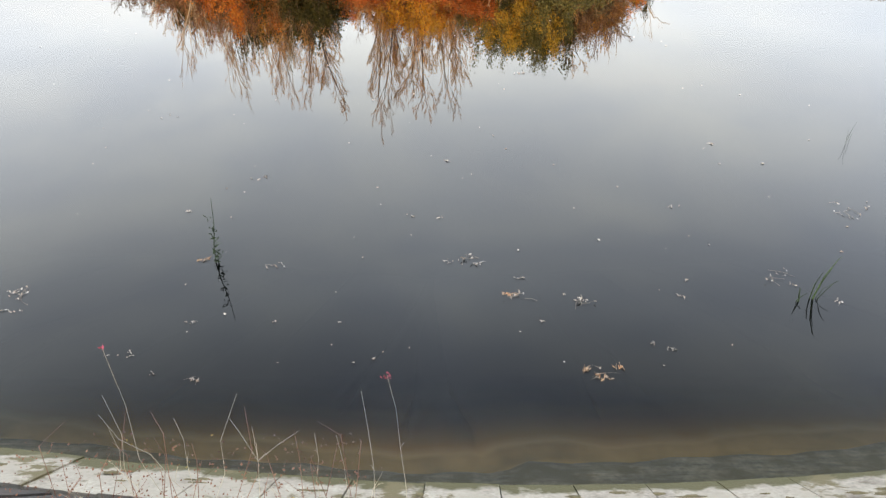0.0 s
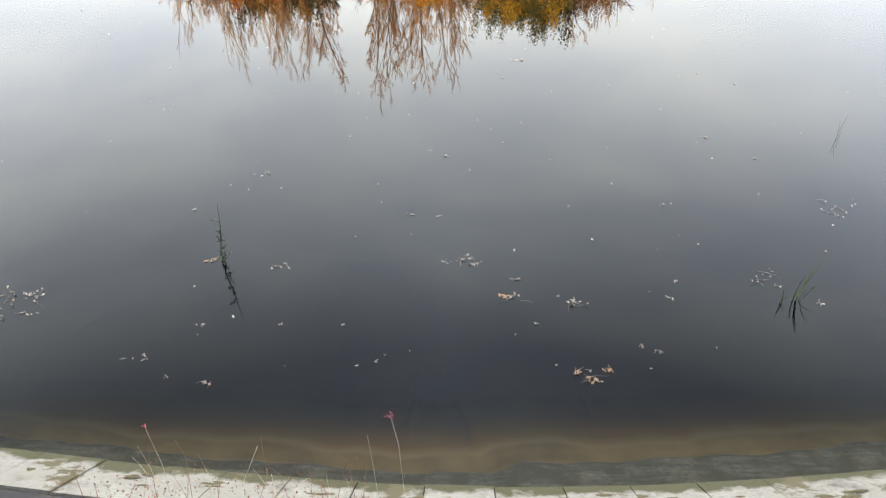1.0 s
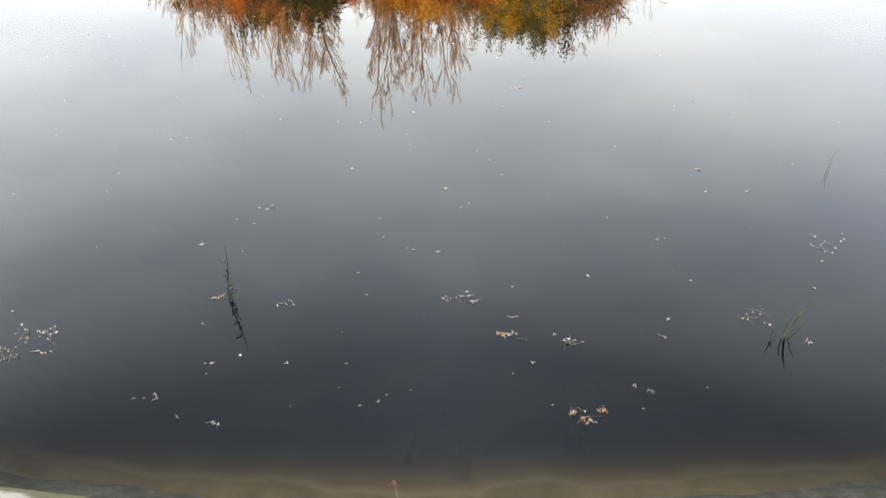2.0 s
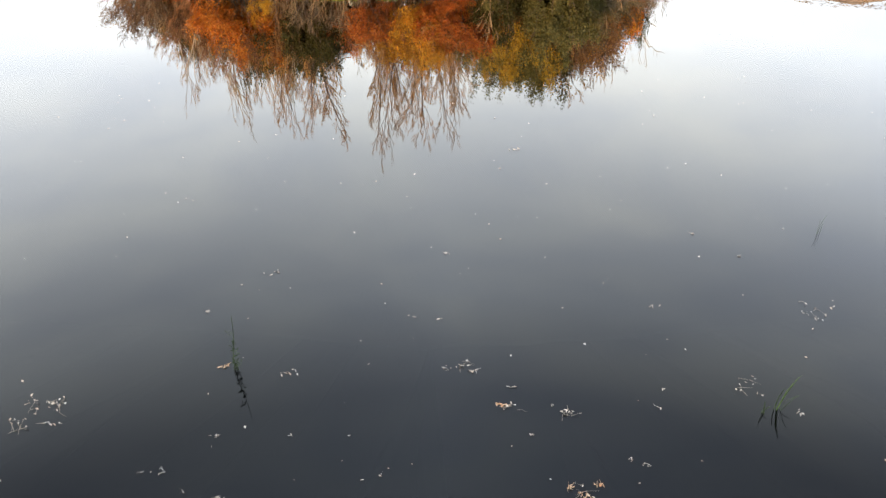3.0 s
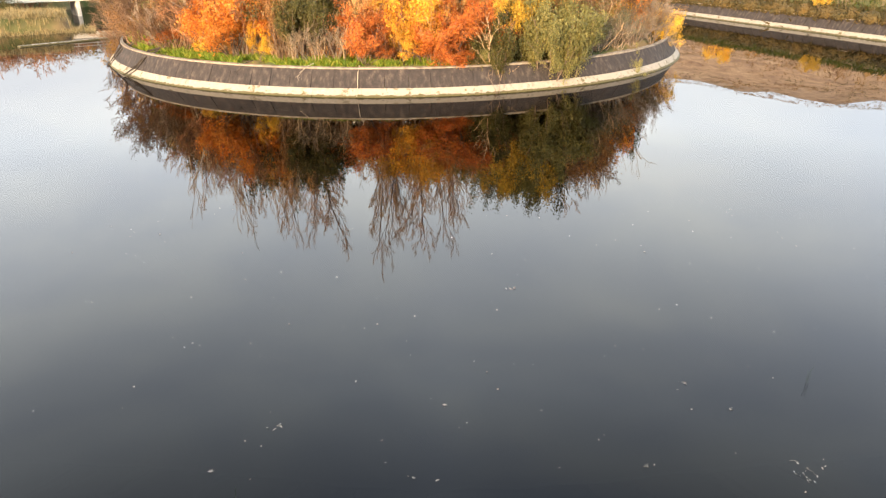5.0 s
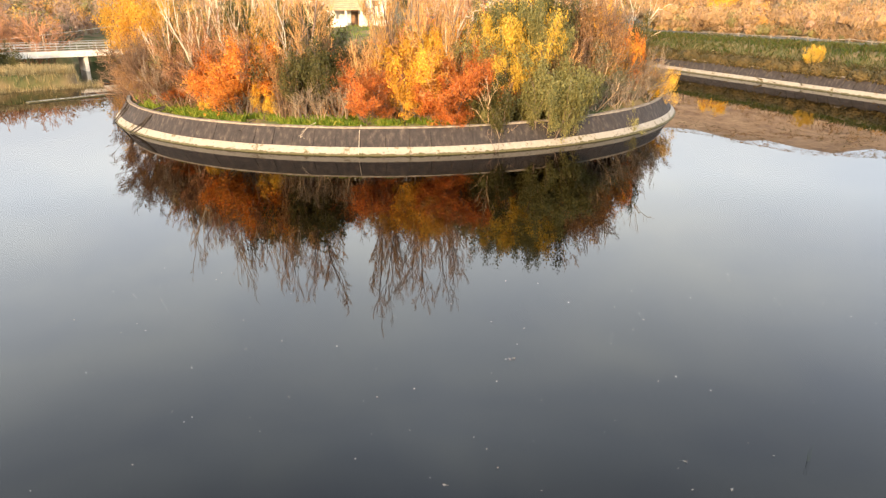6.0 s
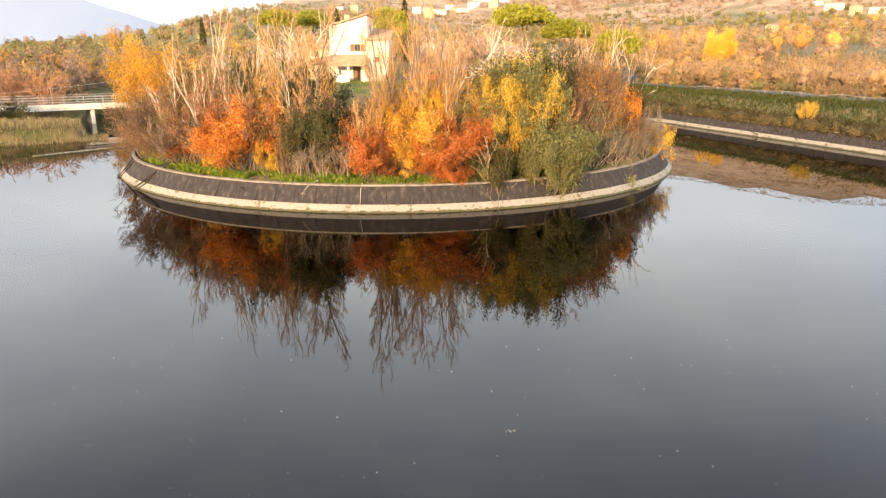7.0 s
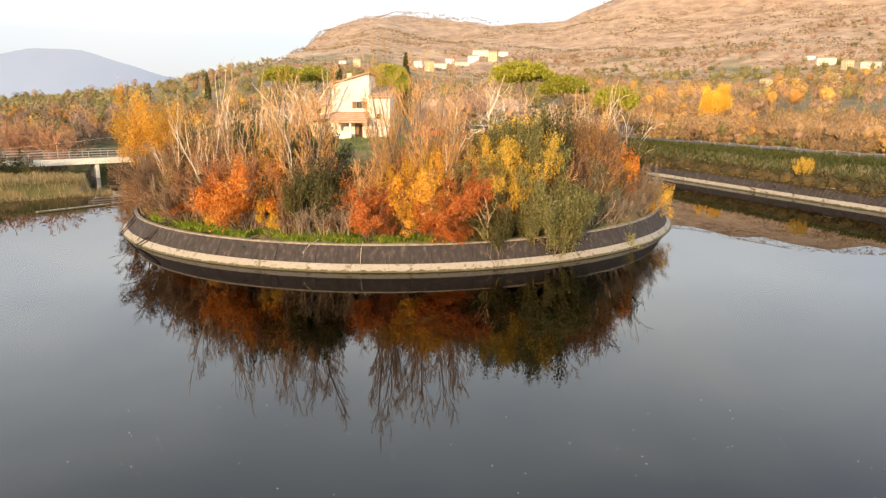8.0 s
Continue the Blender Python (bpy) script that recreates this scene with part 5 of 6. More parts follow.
for n, (x, y, top, kind_) in enumerate([(-54.6, 84.2, 4.6, dark_b), (-56.2, 83.0, 5.0, bare[0]), (-53.6, 86.2, 4.0, dark_a), (-57.0, 86.0, 5.6, bare[1]), (-55.8, 88.0, 4.8, dark_a), (-61.0, 95.0, 8.0, bare[2]), (-57.0, 98.0, 8.4, bare[3]), (-65.0, 98.0, 9.0, bare[0]), (-61.0, 102.0, 8.6, bare[2]), (-38.5, 101.0, 6.4, bare[1]), (-36.5, 97.0, 6.0, brown_leafy)]):
    leafy = n in (0, 2, 4, 10)
    stand("shrub" if leafy else "bare_shrub", kind_, x, y, top, 1.0, 1.0, 43 * n, "tangled leafy shrub beside the bridge end" if leafy else "tangled leafless shrub beside the bridge end", "shrub", "shrubs by the bridge", SHRUB if leafy else BARE)


# ---- the house ----
def pierced_wall(x0, x1, z0, z1, y0, y1, holes):
    """A wall facing -y with openings (x0, x1, z0, z1) right through it."""
    xs = sorted({x0, x1, *(h[0] for h in holes), *(h[1] for h in holes)})
    zs = sorted({z0, z1, *(h[2] for h in holes), *(h[3] for h in holes)})
    nx, nz = len(xs), len(zs)
    v = [(x, y, z) for y in (y0, y1) for z in zs for x in xs]
    def solid(i, j):
        return 0 <= i < nx - 1 and 0 <= j < nz - 1 and not any(h[0] <= xs[i] and xs[i + 1] <= h[1] and h[2] <= zs[j] and zs[j + 1] <= h[3] for h in holes)
    f, k = [], nx * nz
    for i in range(nx - 1):
        for j in range(nz - 1):
            if not solid(i, j):
                continue
            a, b, c, d = j * nx + i, j * nx + i + 1, (j + 1) * nx + i + 1, (j + 1) * nx + i
            f += [(a, b, c, d), (k + d, k + c, k + b, k + a)]
            for p, q, di, dj in ((a, b, 0, -1), (b, c, 1, 0), (c, d, 0, 1), (d, a, -1, 0)):
                if not solid(i + di, j + dj):
                    f.append((q, p, k + p, k + q))
    return Shape().add(v, f)


def window(parent, x0, x1, z0, z1, y, shutters=False):
    f = Shape()
    for lo, hi in (((x0, y, z0), (x1, y + 0.06, z0 + 0.06)), ((x0, y, z1 - 0.06), (x1, y + 0.06, z1)), ((x0, y, z0 + 0.06), (x0 + 0.06, y + 0.06, z1 - 0.06)), ((x1 - 0.06, y, z0 + 0.06), (x1, y + 0.06, z1 - 0.06)), (((x0 + x1) / 2 - 0.03, y, z0 + 0.06), ((x0 + x1) / 2 + 0.03, y + 0.06, z1 - 0.06))):
        f.box(lo, hi)
    win = part("window", f.mesh("window", WOOD), parent, "small window with a brown wooden frame")
    part("pane", Shape().box((x0 + 0.05, y + 0.07, z0 + 0.05), (x1 - 0.05, y + 0.09, z1 - 0.05)).mesh("pane", DARK), win)
    part("sill", Shape().box((x0 - 0.1, y - 0.25, z0 - 0.1), (x1 + 0.1, y + 0.04, z0 - 0.01), 0.02).mesh("sill", PLASTER), win)
    if shutters:
        for a, b in ((x0 - 0.5, x0 - 0.03), (x1 + 0.03, x1 + 0.5)):
            part("shutter", Shape().box((a, y - 0.22, z0), (b, y - 0.16, z1), 0.01).mesh("shutter", WOOD), win, "open brown shutter")


def tiled(parent, corners, thick=0.16, name="roof", rows=9):
    """A sloping roof of overlapping tile courses; corners: eave left, eave right, ridge right, ridge left."""
    a, b, c, d = (np.array(p, float) for p in corners)
    u, up_ = [], []
    for k in range(rows):
        u += [k / rows, (k + 1) / rows]
        up_ += [0.05, 0.0]
    u, up_ = np.array(u + [1.0, 0.0]), np.array(up_ + [-thick, -thick])
    n = len(u)
    rise_ = np.stack([0 * u, 0 * u, up_], 1)
    v = np.concatenate([a + (d - a) * u[:, None] + rise_, b + (c - b) * u[:, None] + rise_])
    s = Shape().add(v, [tuple(range(n)), tuple(range(2 * n - 1, n - 1, -1))] + [(i, n + i, n + (i + 1) % n, (i + 1) % n) for i in range(n)])
    return part(name, s.mesh(name, ROOF), parent, "sloping clay-tiled roof")


def farmhouse():
    g = 6.0
    h = thing("house", pose(0, 0, 0), "pale plastered two-storey house with a sloping roof and tiled porch", "house")
    # tall block under a single sloping roof
    s = pierced_wall(-13.4, -8.9, g, 12.3, 85.0, 85.35, [(-10.7, -9.8, g, 8.15), (-10.45, -9.75, 9.55, 10.35)])
    s.add([(-13.4, 85.0, 12.3), (-8.9, 85.0, 12.3), (-8.9, 85.0, 13.6), (-13.4, 85.35, 12.3), (-8.9, 85.35, 12.3), (-8.9, 85.35, 13.6)], [(0, 1, 2), (5, 4, 3), (0, 2, 5, 3), (1, 4, 5, 2)])
    part("wall", s.mesh("front_wall", PLASTER), h)
    s = Shape().box((-13.4, 85.35, g), (-13.05, 93.0, 12.3)).box((-9.25, 85.35, g), (-8.9, 93.0, 13.5)).box((-13.4, 93.0, g), (-8.9, 93.35, 12.3))
    part("wall", s.mesh("side_walls", PLASTER), h)
    tiled(h, [(-13.7, 84.7, 12.45), (-13.7, 93.6, 12.45), (-8.7, 93.6, 13.85), (-8.7, 84.7, 13.85)])
    window(h, -10.45, -9.75, 9.55, 10.35, 85.18, True)
    door = part("door", Shape().box((-10.68, 85.2, g), (-9.82, 85.26, 8.1), 0.01).mesh("door", WOOD), h, "brown wooden door under the porch")
    part("door_handle", Shape().tube([(-9.95, 85.19, 7.0), (-9.95, 85.12, 7.0), (-10.08, 85.12, 7.0)], [0.015] * 3).mesh("door_handle", METAL), door)
    # right wing
    s = pierced_wall(-8.9, -6.4, g, 11.0, 84.6, 84.95, [(-8.0, -7.5, 8.3, 8.9)])
    s.box((-6.75, 84.95, g), (-6.4, 92.0, 11.0))
    part("wall", s.mesh("wing_wall", PLASTER), h)
    window(h, -8.0, -7.5, 8.3, 8.9, 84.75)
    tiled(h, [(-9.0, 84.2, 10.95), (-6.1, 84.2, 10.95), (-6.1, 92.4, 12.3), (-9.0, 92.4, 12.3)])
    # left wing with a lean-to
    s = pierced_wall(-16.4, -13.4, g, 10.1, 86.5, 86.8, [(-15.6, -15.0, 8.9, 9.6)])
    s.box((-16.4, 86.8, g), (-16.1, 92.0, 10.1))
    part("wall", s.mesh("left_wing_wall", PLASTER_OCHRE), h)
    window(h, -15.6, -15.0, 8.9, 9.6, 86.62)
    tiled(h, [(-16.7, 86.1, 10.0), (-13.4, 86.1, 10.0), (-13.4, 92.2, 10.9), (-16.7, 92.2, 10.9)])
    tiled(h, [(-16.4, 84.6, 8.1), (-13.5, 84.6, 8.5), (-13.5, 86.5, 9.0), (-16.4, 86.5, 8.6)], 0.1, "lean_to_roof", 3)
    part("wall", Shape().box((-16.2, 84.8, g), (-15.9, 86.5, 8.0)).box((-15.9, 84.8, g), (-14.2, 85.0, 7.9)).mesh("lean_to_wall", PLASTER_OCHRE), h, "ochre plastered lean-to wall")
    # porch
    tiled(h, [(-13.4, 82.6, 8.0), (-8.9, 82.6, 8.0), (-8.9, 84.98, 9.15), (-13.4, 84.98, 9.15)], 0.12, "porch_roof", 5)
    for x in (-13.1, -11.0, -9.2):
        part("post", Shape().box((x - 0.12, 82.8, g - 0.3), (x + 0.12, 83.04, 7.9), 0.02).mesh("post", PLASTER), h, "square porch post")
    part("porch_wall", Shape().box((-13.1, 82.85, g - 0.3), (-11.1, 82.98, 6.9), 0.02).mesh("porch_wall", PLASTER), h)
    part("chimney", Shape().box((-12.2, 90.0, 12.4), (-11.6, 90.6, 13.9), 0.04).mesh("chimney", PLASTER_OCHRE), h)
    part("floor_slab", Shape().box((-16.4, 82.4, g - 0.6), (-6.4, 93.3, g), 0.04).mesh("floor_slab", COPING), h)


farmhouse()
pole = thing("light_pole", pose(-13.6, 83.5, 5.6), "slim pale pole standing beside the house", "pole")
part("shaft", Shape().tube([(0, 0, 0), (0, 0, 8.0)], [0.06, 0.04], 8).mesh("shaft", METAL), pole)
part("cap", Shape().tube([(0, 0, 8.0), (0, 0, 8.15)], [0.09, 0.05], 8).mesh("cap", METAL), pole)

def parked_car(x, y, turn, paint, label):
    """A small car: body with arched sills, glass, bumpers, lights and wheels."""
    car = thing("parked_car", pose(x, y, float(height(x, y)), 0, 0, turn), label, "car", "cars on the lawn")
    prof = [(-1.9, 0.32), (-1.95, 0.62), (-1.88, 0.80), (-1.05, 0.90), (1.55, 0.92), (1.88, 0.84), (1.94, 0.60), (1.92, 0.32)]
    k = len(prof)
    body = Shape().add([(u, v, w) for v in (-0.8, 0.8) for u, w in prof], [tuple(range(k - 1, -1, -1)), tuple(range(k, 2 * k))] + [(i, (i + 1) % k, k + (i + 1) % k, k + i) for i in range(k)])
    part("body", body.mesh("car_body", paint), car)
    top = [(-1.05, 0.90, 0.76), (-0.48, 1.36, 0.62), (0.85, 1.40, 0.62), (1.55, 0.92, 0.76)]
    cabin = Shape().add([(u, sgn * h, w) for sgn in (-1, 1) for u, w, h in top], [(3, 2, 1, 0), (4, 5, 6, 7), (0, 1, 5, 4), (1, 2, 6, 5), (2, 3, 7, 6)])
    part("cabin", cabin.mesh("cabin", paint), car)
    for sgn in (-1, 1):
        for u0, u1 in ((-0.72, 0.12), (0.2, 1.12)):
            part("side_window", Shape().add([(u0, sgn * 0.765, 0.95), (u1, sgn * 0.765, 0.95), (u1 - 0.12, sgn * 0.65, 1.30), (u0 + 0.22, sgn * 0.65, 1.30)], [(0, 1, 2, 3)]).mesh("side_window", DARK), car)
        part("headlight", Shape().box((-1.97, sgn * 0.58 - 0.14, 0.60), (-1.90, sgn * 0.58 + 0.14, 0.74), 0.02).mesh("headlight", METAL), car)
    part("windscreen", Shape().add([(-1.02, -0.68, 0.95), (-1.02, 0.68, 0.95), (-0.54, 0.58, 1.33), (-0.54, -0.58, 1.33)], [(3, 2, 1, 0)]).mesh("windscreen", DARK), car)
    part("bumper", Shape().box((-2.0, -0.78, 0.36), (-1.9, 0.78, 0.54), 0.03).mesh("bumper", DARK), car)
    wheel = Shape().tube([(0, -0.09, 0), (0, 0.09, 0)], [0.3, 0.3], 14).mesh("wheel", DARK)
    for u in (-1.2, 1.2):
        for v in (-0.76, 0.76):
            part("wheel", wheel, car).location = (u, v, 0.3)


RED_PAINT = surface("red_paint", [(0.3, (0.48, 0.07, 0.03)), (0.7, (0.60, 0.11, 0.05))], 3.0, 0.4)
parked_car(4.3, 86.0, 84, WHITE, "small white car parked end-on on the lawn")
parked_car(-1.9, 85.0, 8, RED_PAINT, "small red car parked on the lawn behind the shrubs")


# ---- houses on the hill ----
def village_house(w, d, h, label, wall, seed):
    g = np.random.default_rng(seed)
    root = thing("village_house", pose(0, -50, -60), label, "house", "houses on the hill")
    s = Shape().box((-w / 2, -d / 2, -2), (w / 2, d / 2, h))
    part("wall", s.mesh("wall", wall), root)
    r = Shape().add([(-w / 2 - 0.4, -d / 2 - 0.4, h), (w / 2 + 0.4, -d / 2 - 0.4, h), (w / 2 + 0.4, d / 2 + 0.4, h), (-w / 2 - 0.4, d / 2 + 0.4, h), (-w / 2 + 0.5, 0, h + 1.6), (w / 2 - 0.5, 0, h + 1.6)],
                    [(0, 1, 5, 4), (2, 3, 4, 5), (1, 2, 5), (3, 0, 4), (3, 2, 1, 0)])
    part("roof", r.mesh("roof", ROOF), root)
    pane = Shape().box((-0.45, -0.06, -0.6), (0.45, 0.06, 0.6), 0.02).mesh("window", SHUTTER)
    for z in np.arange(1.6, h, 2.9):
        for x in np.arange(-w / 2 + 1.6, w / 2 - 1, 2.9):
            part("window", pane, root).location = (x, -d / 2 - 0.02, z)
    return root


def on_slope(bearing, rise):
    """The first spot in that direction where the land stands at the given rise per metre above the last eye."""
    for y in np.arange(150, 1000, 3.0):
        if (float(height(bearing * y, y)) - 10.0) / y >= rise:
            break
    return bearing * y, y


models = [village_house(12, 9, 6.2, "white two-storey house with a clay roof on the hillside", WHITE, 1), village_house(18, 10, 5.8, "long pale house with a clay roof on the hillside", PLASTER, 2), village_house(9, 8, 8.6, "tall cream house with a clay roof on the hillside", PLASTER_OCHRE, 3)]
# bearing, rise and width as seen from the last eye, all per metre ahead, and the kind of house
homes = [(-0.034, 0.052, 0.013, 0), (-0.020, 0.047, 0.012, 2), (-0.004, 0.050, 0.017, 1), (0.010, 0.056, 0.012, 0), (0.026, 0.052, 0.018, 1), (0.042, 0.058, 0.014, 0), (0.052, 0.066, 0.022, 1), (0.070, 0.060, 0.012, 2), (0.084, 0.066, 0.011, 0), (-0.142, 0.054, 0.010, 0), (-0.121, 0.052, 0.010, 2),
         (0.537, 0.055, 0.024, 1), (0.601, 0.050, 0.024, 1), (0.568, 0.048, 0.012, 2), (0.638, 0.051, 0.016, 0), (0.490, 0.026, 0.024, 1), (0.456, 0.021, 0.013, 2), (0.546, 0.030, 0.025, 1), (0.472, 0.030, 0.011, 0), (-0.425, 0.047, 0.012, 0), (-0.352, 0.052, 0.016, 1), (0.515, 0.060, 0.010, 0)]
widths = (12, 18, 9)
for n, (bearing, rise_, wide, kind_) in enumerate(homes):
    x, y = on_slope(bearing, rise_)
    q = wide * y / widths[kind_]
    home = copy_thing(models[kind_], pose(x, y, float(height(x, y)), 0, 0, (n * 37) % 50 - 25))
    home.scale = (q, q, q)
near_home = copy_thing(models[0], pose(9.6, 126.0, float(height(9.6, 126.0)) - 0.3, 0, 0, -8))
near_home.scale = (0.66, 0.66, 0.66)
tagged(near_home, "small cream house half hidden behind leafless trees", "house", "houses on the hill")
for m in models:
    for o in (*m.children_recursive, m):
        bpy.data.objects.remove(o)


# ---- the bridge over the channel ----
BRIDGE = pose(-55.0, 91.0, 0, 0, 0, math.degrees(math.atan2(7.8, 10.5)))
bridge = thing("bridge", BRIDGE, "low concrete road bridge with metal railings over the channel", "bridge")
L0, L1 = -12.0, 27.0
part("deck", Shape().box((L0, 0, 2.05), (L1, 5.0, 2.62), 0.05).mesh("deck", COPING), bridge)
part("edge_beam", Shape().box((L0, -0.14, 1.98), (L1, -0.004, 2.78), 0.03).mesh("edge_beam", PLASTER), bridge, "pale concrete edge beam")
for x in (-3.0, 8.7, 20.0):
    part("pier", Shape().box((x - 0.24, 0.3, -3.0), (x + 0.24, 4.7, 2.05), 0.06).mesh("pier", PLASTER), bridge, "pale concrete pier standing in the water")
for x in (-12.0, 24.0):
    part("abutment", Shape().box((x - 3.5, -0.1, -3.0), (x + 3.5, 5.1, 2.04), 0.05).mesh("abutment", COPING), bridge)
post = Shape().box((-0.05, -0.05, 0), (0.05, 0.05, 1.12), 0.01).mesh("railing_post", METAL)
for side in (-0.07, 4.9):
    for x in np.arange(L0 + 0.5, L1, 2.4):
        part("railing_post", post, bridge).location = (x, side, 2.7 if side < 0 else 2.6)
    for z in (0.38, 0.72, 1.08):
        part("rail", Shape().tube([(L0, side, 2.68 + z), (L1, side, 2.68 + z)], [0.045, 0.045], 6).mesh("rail", METAL), bridge)

sill = Shape().box((0, -0.3, -1.5), (12.5, 0.3, 0.12), 0.03)
single("weir_sill", sill.mesh("weir_sill", CONCRETE), "low concrete sill across the channel mouth", "weir", m=pose(-38.4, 64.5, 0, 0, 0, 52))

pole2 = thing("utility_pole", pose(-53.6, 96.5, 1.5), "slim wooden pole carrying a wire past the bridge", "pole")
part("shaft", Shape().tube([(0, 0, 0), (0, 0, 3.6)], [0.08, 0.06], 8).mesh("shaft", BARK_PALE), pole2)
part("crossarm", Shape().box((-0.35, -0.04, 3.2), (0.35, 0.04, 3.3), 0.01).mesh("crossarm", BARK_PALE), pole2)
u = np.linspace(0, 1, 12)
wire = np.stack([-74 + 34 * u, 90 + 9 * u, 3.3 + 3.1 * u - 0.5 * np.sin(u * np.pi)], 1)
single("wire", Shape().tube(wire, [0.02] * 12, 4).mesh("wire", METAL), "thin sagging overhead wire beside the bridge", "wire")

# ---- road on the right-hand bank ----
def bank_line(d, y):
    x, yy = 41.5 - (y - 64.1) * 0.339 + d * 0.947, y + d * 0.321
    return x, yy, float(height(x, yy))


road_pts = [bank_line(15.0, y) for y in np.arange(30, 170, 5.0)]
rv, rf = [], []
for x, y, z in road_pts:
    rv += [(x, y, z + 0.12), (x + 5.5, y + 1.86, z + 0.14)]
rf = [(2 * i, 2 * i + 1, 2 * i + 3, 2 * i + 2) for i in range(len(road_pts) - 1)]
single("road", Shape().add(rv, rf).mesh("road", ASPHALT), "narrow asphalt road along the bank", "road", kind="structure")
rail = thing("road_barrier", pose(0, 0, 0), "low pale barrier with posts beside the road", "barrier")
line = [bank_line(14.4, y) for y in np.arange(40, 112, 3.0)]
part("rail", Shape().tube([(x, y, z + 0.55) for x, y, z in line], [0.055] * len(line), 6).mesh("barrier_rail", COPING), rail)
stub = Shape().box((-0.08, -0.08, -0.1), (0.08, 0.08, 0.7), 0.02).mesh("post", COPING)
for x, y, z in line:
    part("post", stub, rail).location = (x, y, z)

stand("yellow_shrub", yellow_a, *bank_line(2.2, 75.5)[:2], 4.7, 1.0, 0.62, 10, "small bright yellow shrub on the road bank", "shrub", "", SHRUB)


# ---- dead wood on the bank of the spit ----
def on_bank(angle, off):
    """A place on the sloping bank: the bearing from the spit's middle and the distance in from the water."""
    a = math.radians(angle)
    z = np.interp(off, [-0.5, 0.0, 0.40, 1.08, 1.3, 3.0], [0.02, 0.03, 0.46, 1.50, 1.60, 1.9])
    return np.array([cx + (cr - off) * math.cos(a), cy + (cr - off) * math.sin(a), z + 0.05])


def fallen_branch(spots, radius, mat, label, shoots=0, seed=0):
    g = np.random.default_rng(seed)
    pts = [on_bank(*q) for q in spots]
    root = thing("fallen_branch", pose(*pts[0]), label, "branch", "dead branches on the bank")
    path = np.array(pts) - pts[0]
    part("limb", Shape().tube(path, np.linspace(radius, radius * 0.35, len(path)), 6).mesh("limb", mat), root)
    for k in range(shoots):
        p = path[g.integers(1, len(path))]
        q = g.normal(0, 0.22, 3) + (0, -0.12, -0.05)
        part("shoot", Shape().tube([p, p + q * 0.5 + g.normal(0, 0.03, 3), p + q], [radius * 0.4, radius * 0.3, radius * 0.15], 4).mesh("shoot", mat), root)


fallen_branch([(225.5, 2.3), (224.6, 1.3), (223.2, 0.5), (221.6, -0.15)], 0.10, BARK_DARK, "dark dead branch lying down the sloping bank", 9, 1)
fallen_branch([(226.2, 1.7), (225.2, 0.9), (223.8, 0.3), (222.8, -0.1)], 0.07, BARK_DARK, "dark dead branch lying down the sloping bank", 7, 2)
fallen_branch([(211.2, 1.9), (209.2, 1.0), (206.8, 0.05)], 0.09, BARK_DARK, "dark dead branch lying down the sloping bank", 6, 3)
fallen_branch([(213.4, 1.7), (211.0, 0.8), (208.8, 0.0)], 0.07, BARK_DARK, "dark dead branch lying down the sloping bank", 6, 8)
fallen_branch([(249.5, 1.7), (248.9, 1.2), (248.0, 0.8)], 0.03, BARK_DARK, "thin dark branch drooping over the bank", 8, 9)
fallen_branch([(287.0, 3.4), (286.4, 2.0), (287.4, 1.1), (286.6, 0.5), (286.9, -0.05)], 0.026, BARK, "twisted brown root hanging over the bank", 10, 10)
fallen_branch([(288.8, 3.0), (288.2, 1.7), (288.9, 0.9), (288.3, 0.2)], 0.024, BARK, "twisted brown root hanging over the bank", 10, 11)
fallen_branch([(286.0, 2.6), (287.2, 1.3), (286.2, 0.7), (287.0, 0.0)], 0.03, BARK, "twisted brown root hanging over the bank", 8, 4)
fallen_branch([(288.2, 2.2), (287.6, 1.2), (288.0, 0.6), (287.4, -0.05)], 0.028, BARK, "twisted brown root hanging over the bank", 8, 5)
fallen_branch([(267.2, 1.35), (267.1, 0.9), (267.15, 0.4), (267.2, -0.05)], 0.022, BARK_PALE, "thin pale root running down a joint of the bank", 0, 6)
fallen_branch([(260.0, 1.6), (259.2, 1.1), (258.2, 0.75)], 0.018, BARK_PALE, "thin dry branch drooping over the bank", 6, 7)


# ---- things on the water and the near shore ----
rng = np.random.default_rng(8)
LEAF_FLOAT = foliage("pale_fallen_leaves", [(0.0, (0.42, 0.25, 0.16)), (0.5, (0.56, 0.44, 0.34)), (1.0, (0.62, 0.57, 0.52))], 0.5, 0.1)
LEAF_RUST = foliage("rust_fallen_leaves", [(0.0, (0.40, 0.16, 0.06)), (0.5, (0.58, 0.32, 0.16)), (1.0, (0.66, 0.50, 0.34))], 0.5, 0.1)
STRAW = foliage("dry_straw", [(0.0, (0.35, 0.28, 0.18)), (1.0, (0.60, 0.52, 0.40))], 0.6, 0.0)
GREEN_BLADE = foliage("green_blade", [(0.0, (0.05, 0.085, 0.02)), (1.0, (0.10, 0.15, 0.035))], 0.5, 0.2)
STEM_DARK = foliage("dark_green_stem", [(0.0, (0.012, 0.02, 0.008)), (1.0, (0.05, 0.075, 0.02))], 0.6, 0.1)


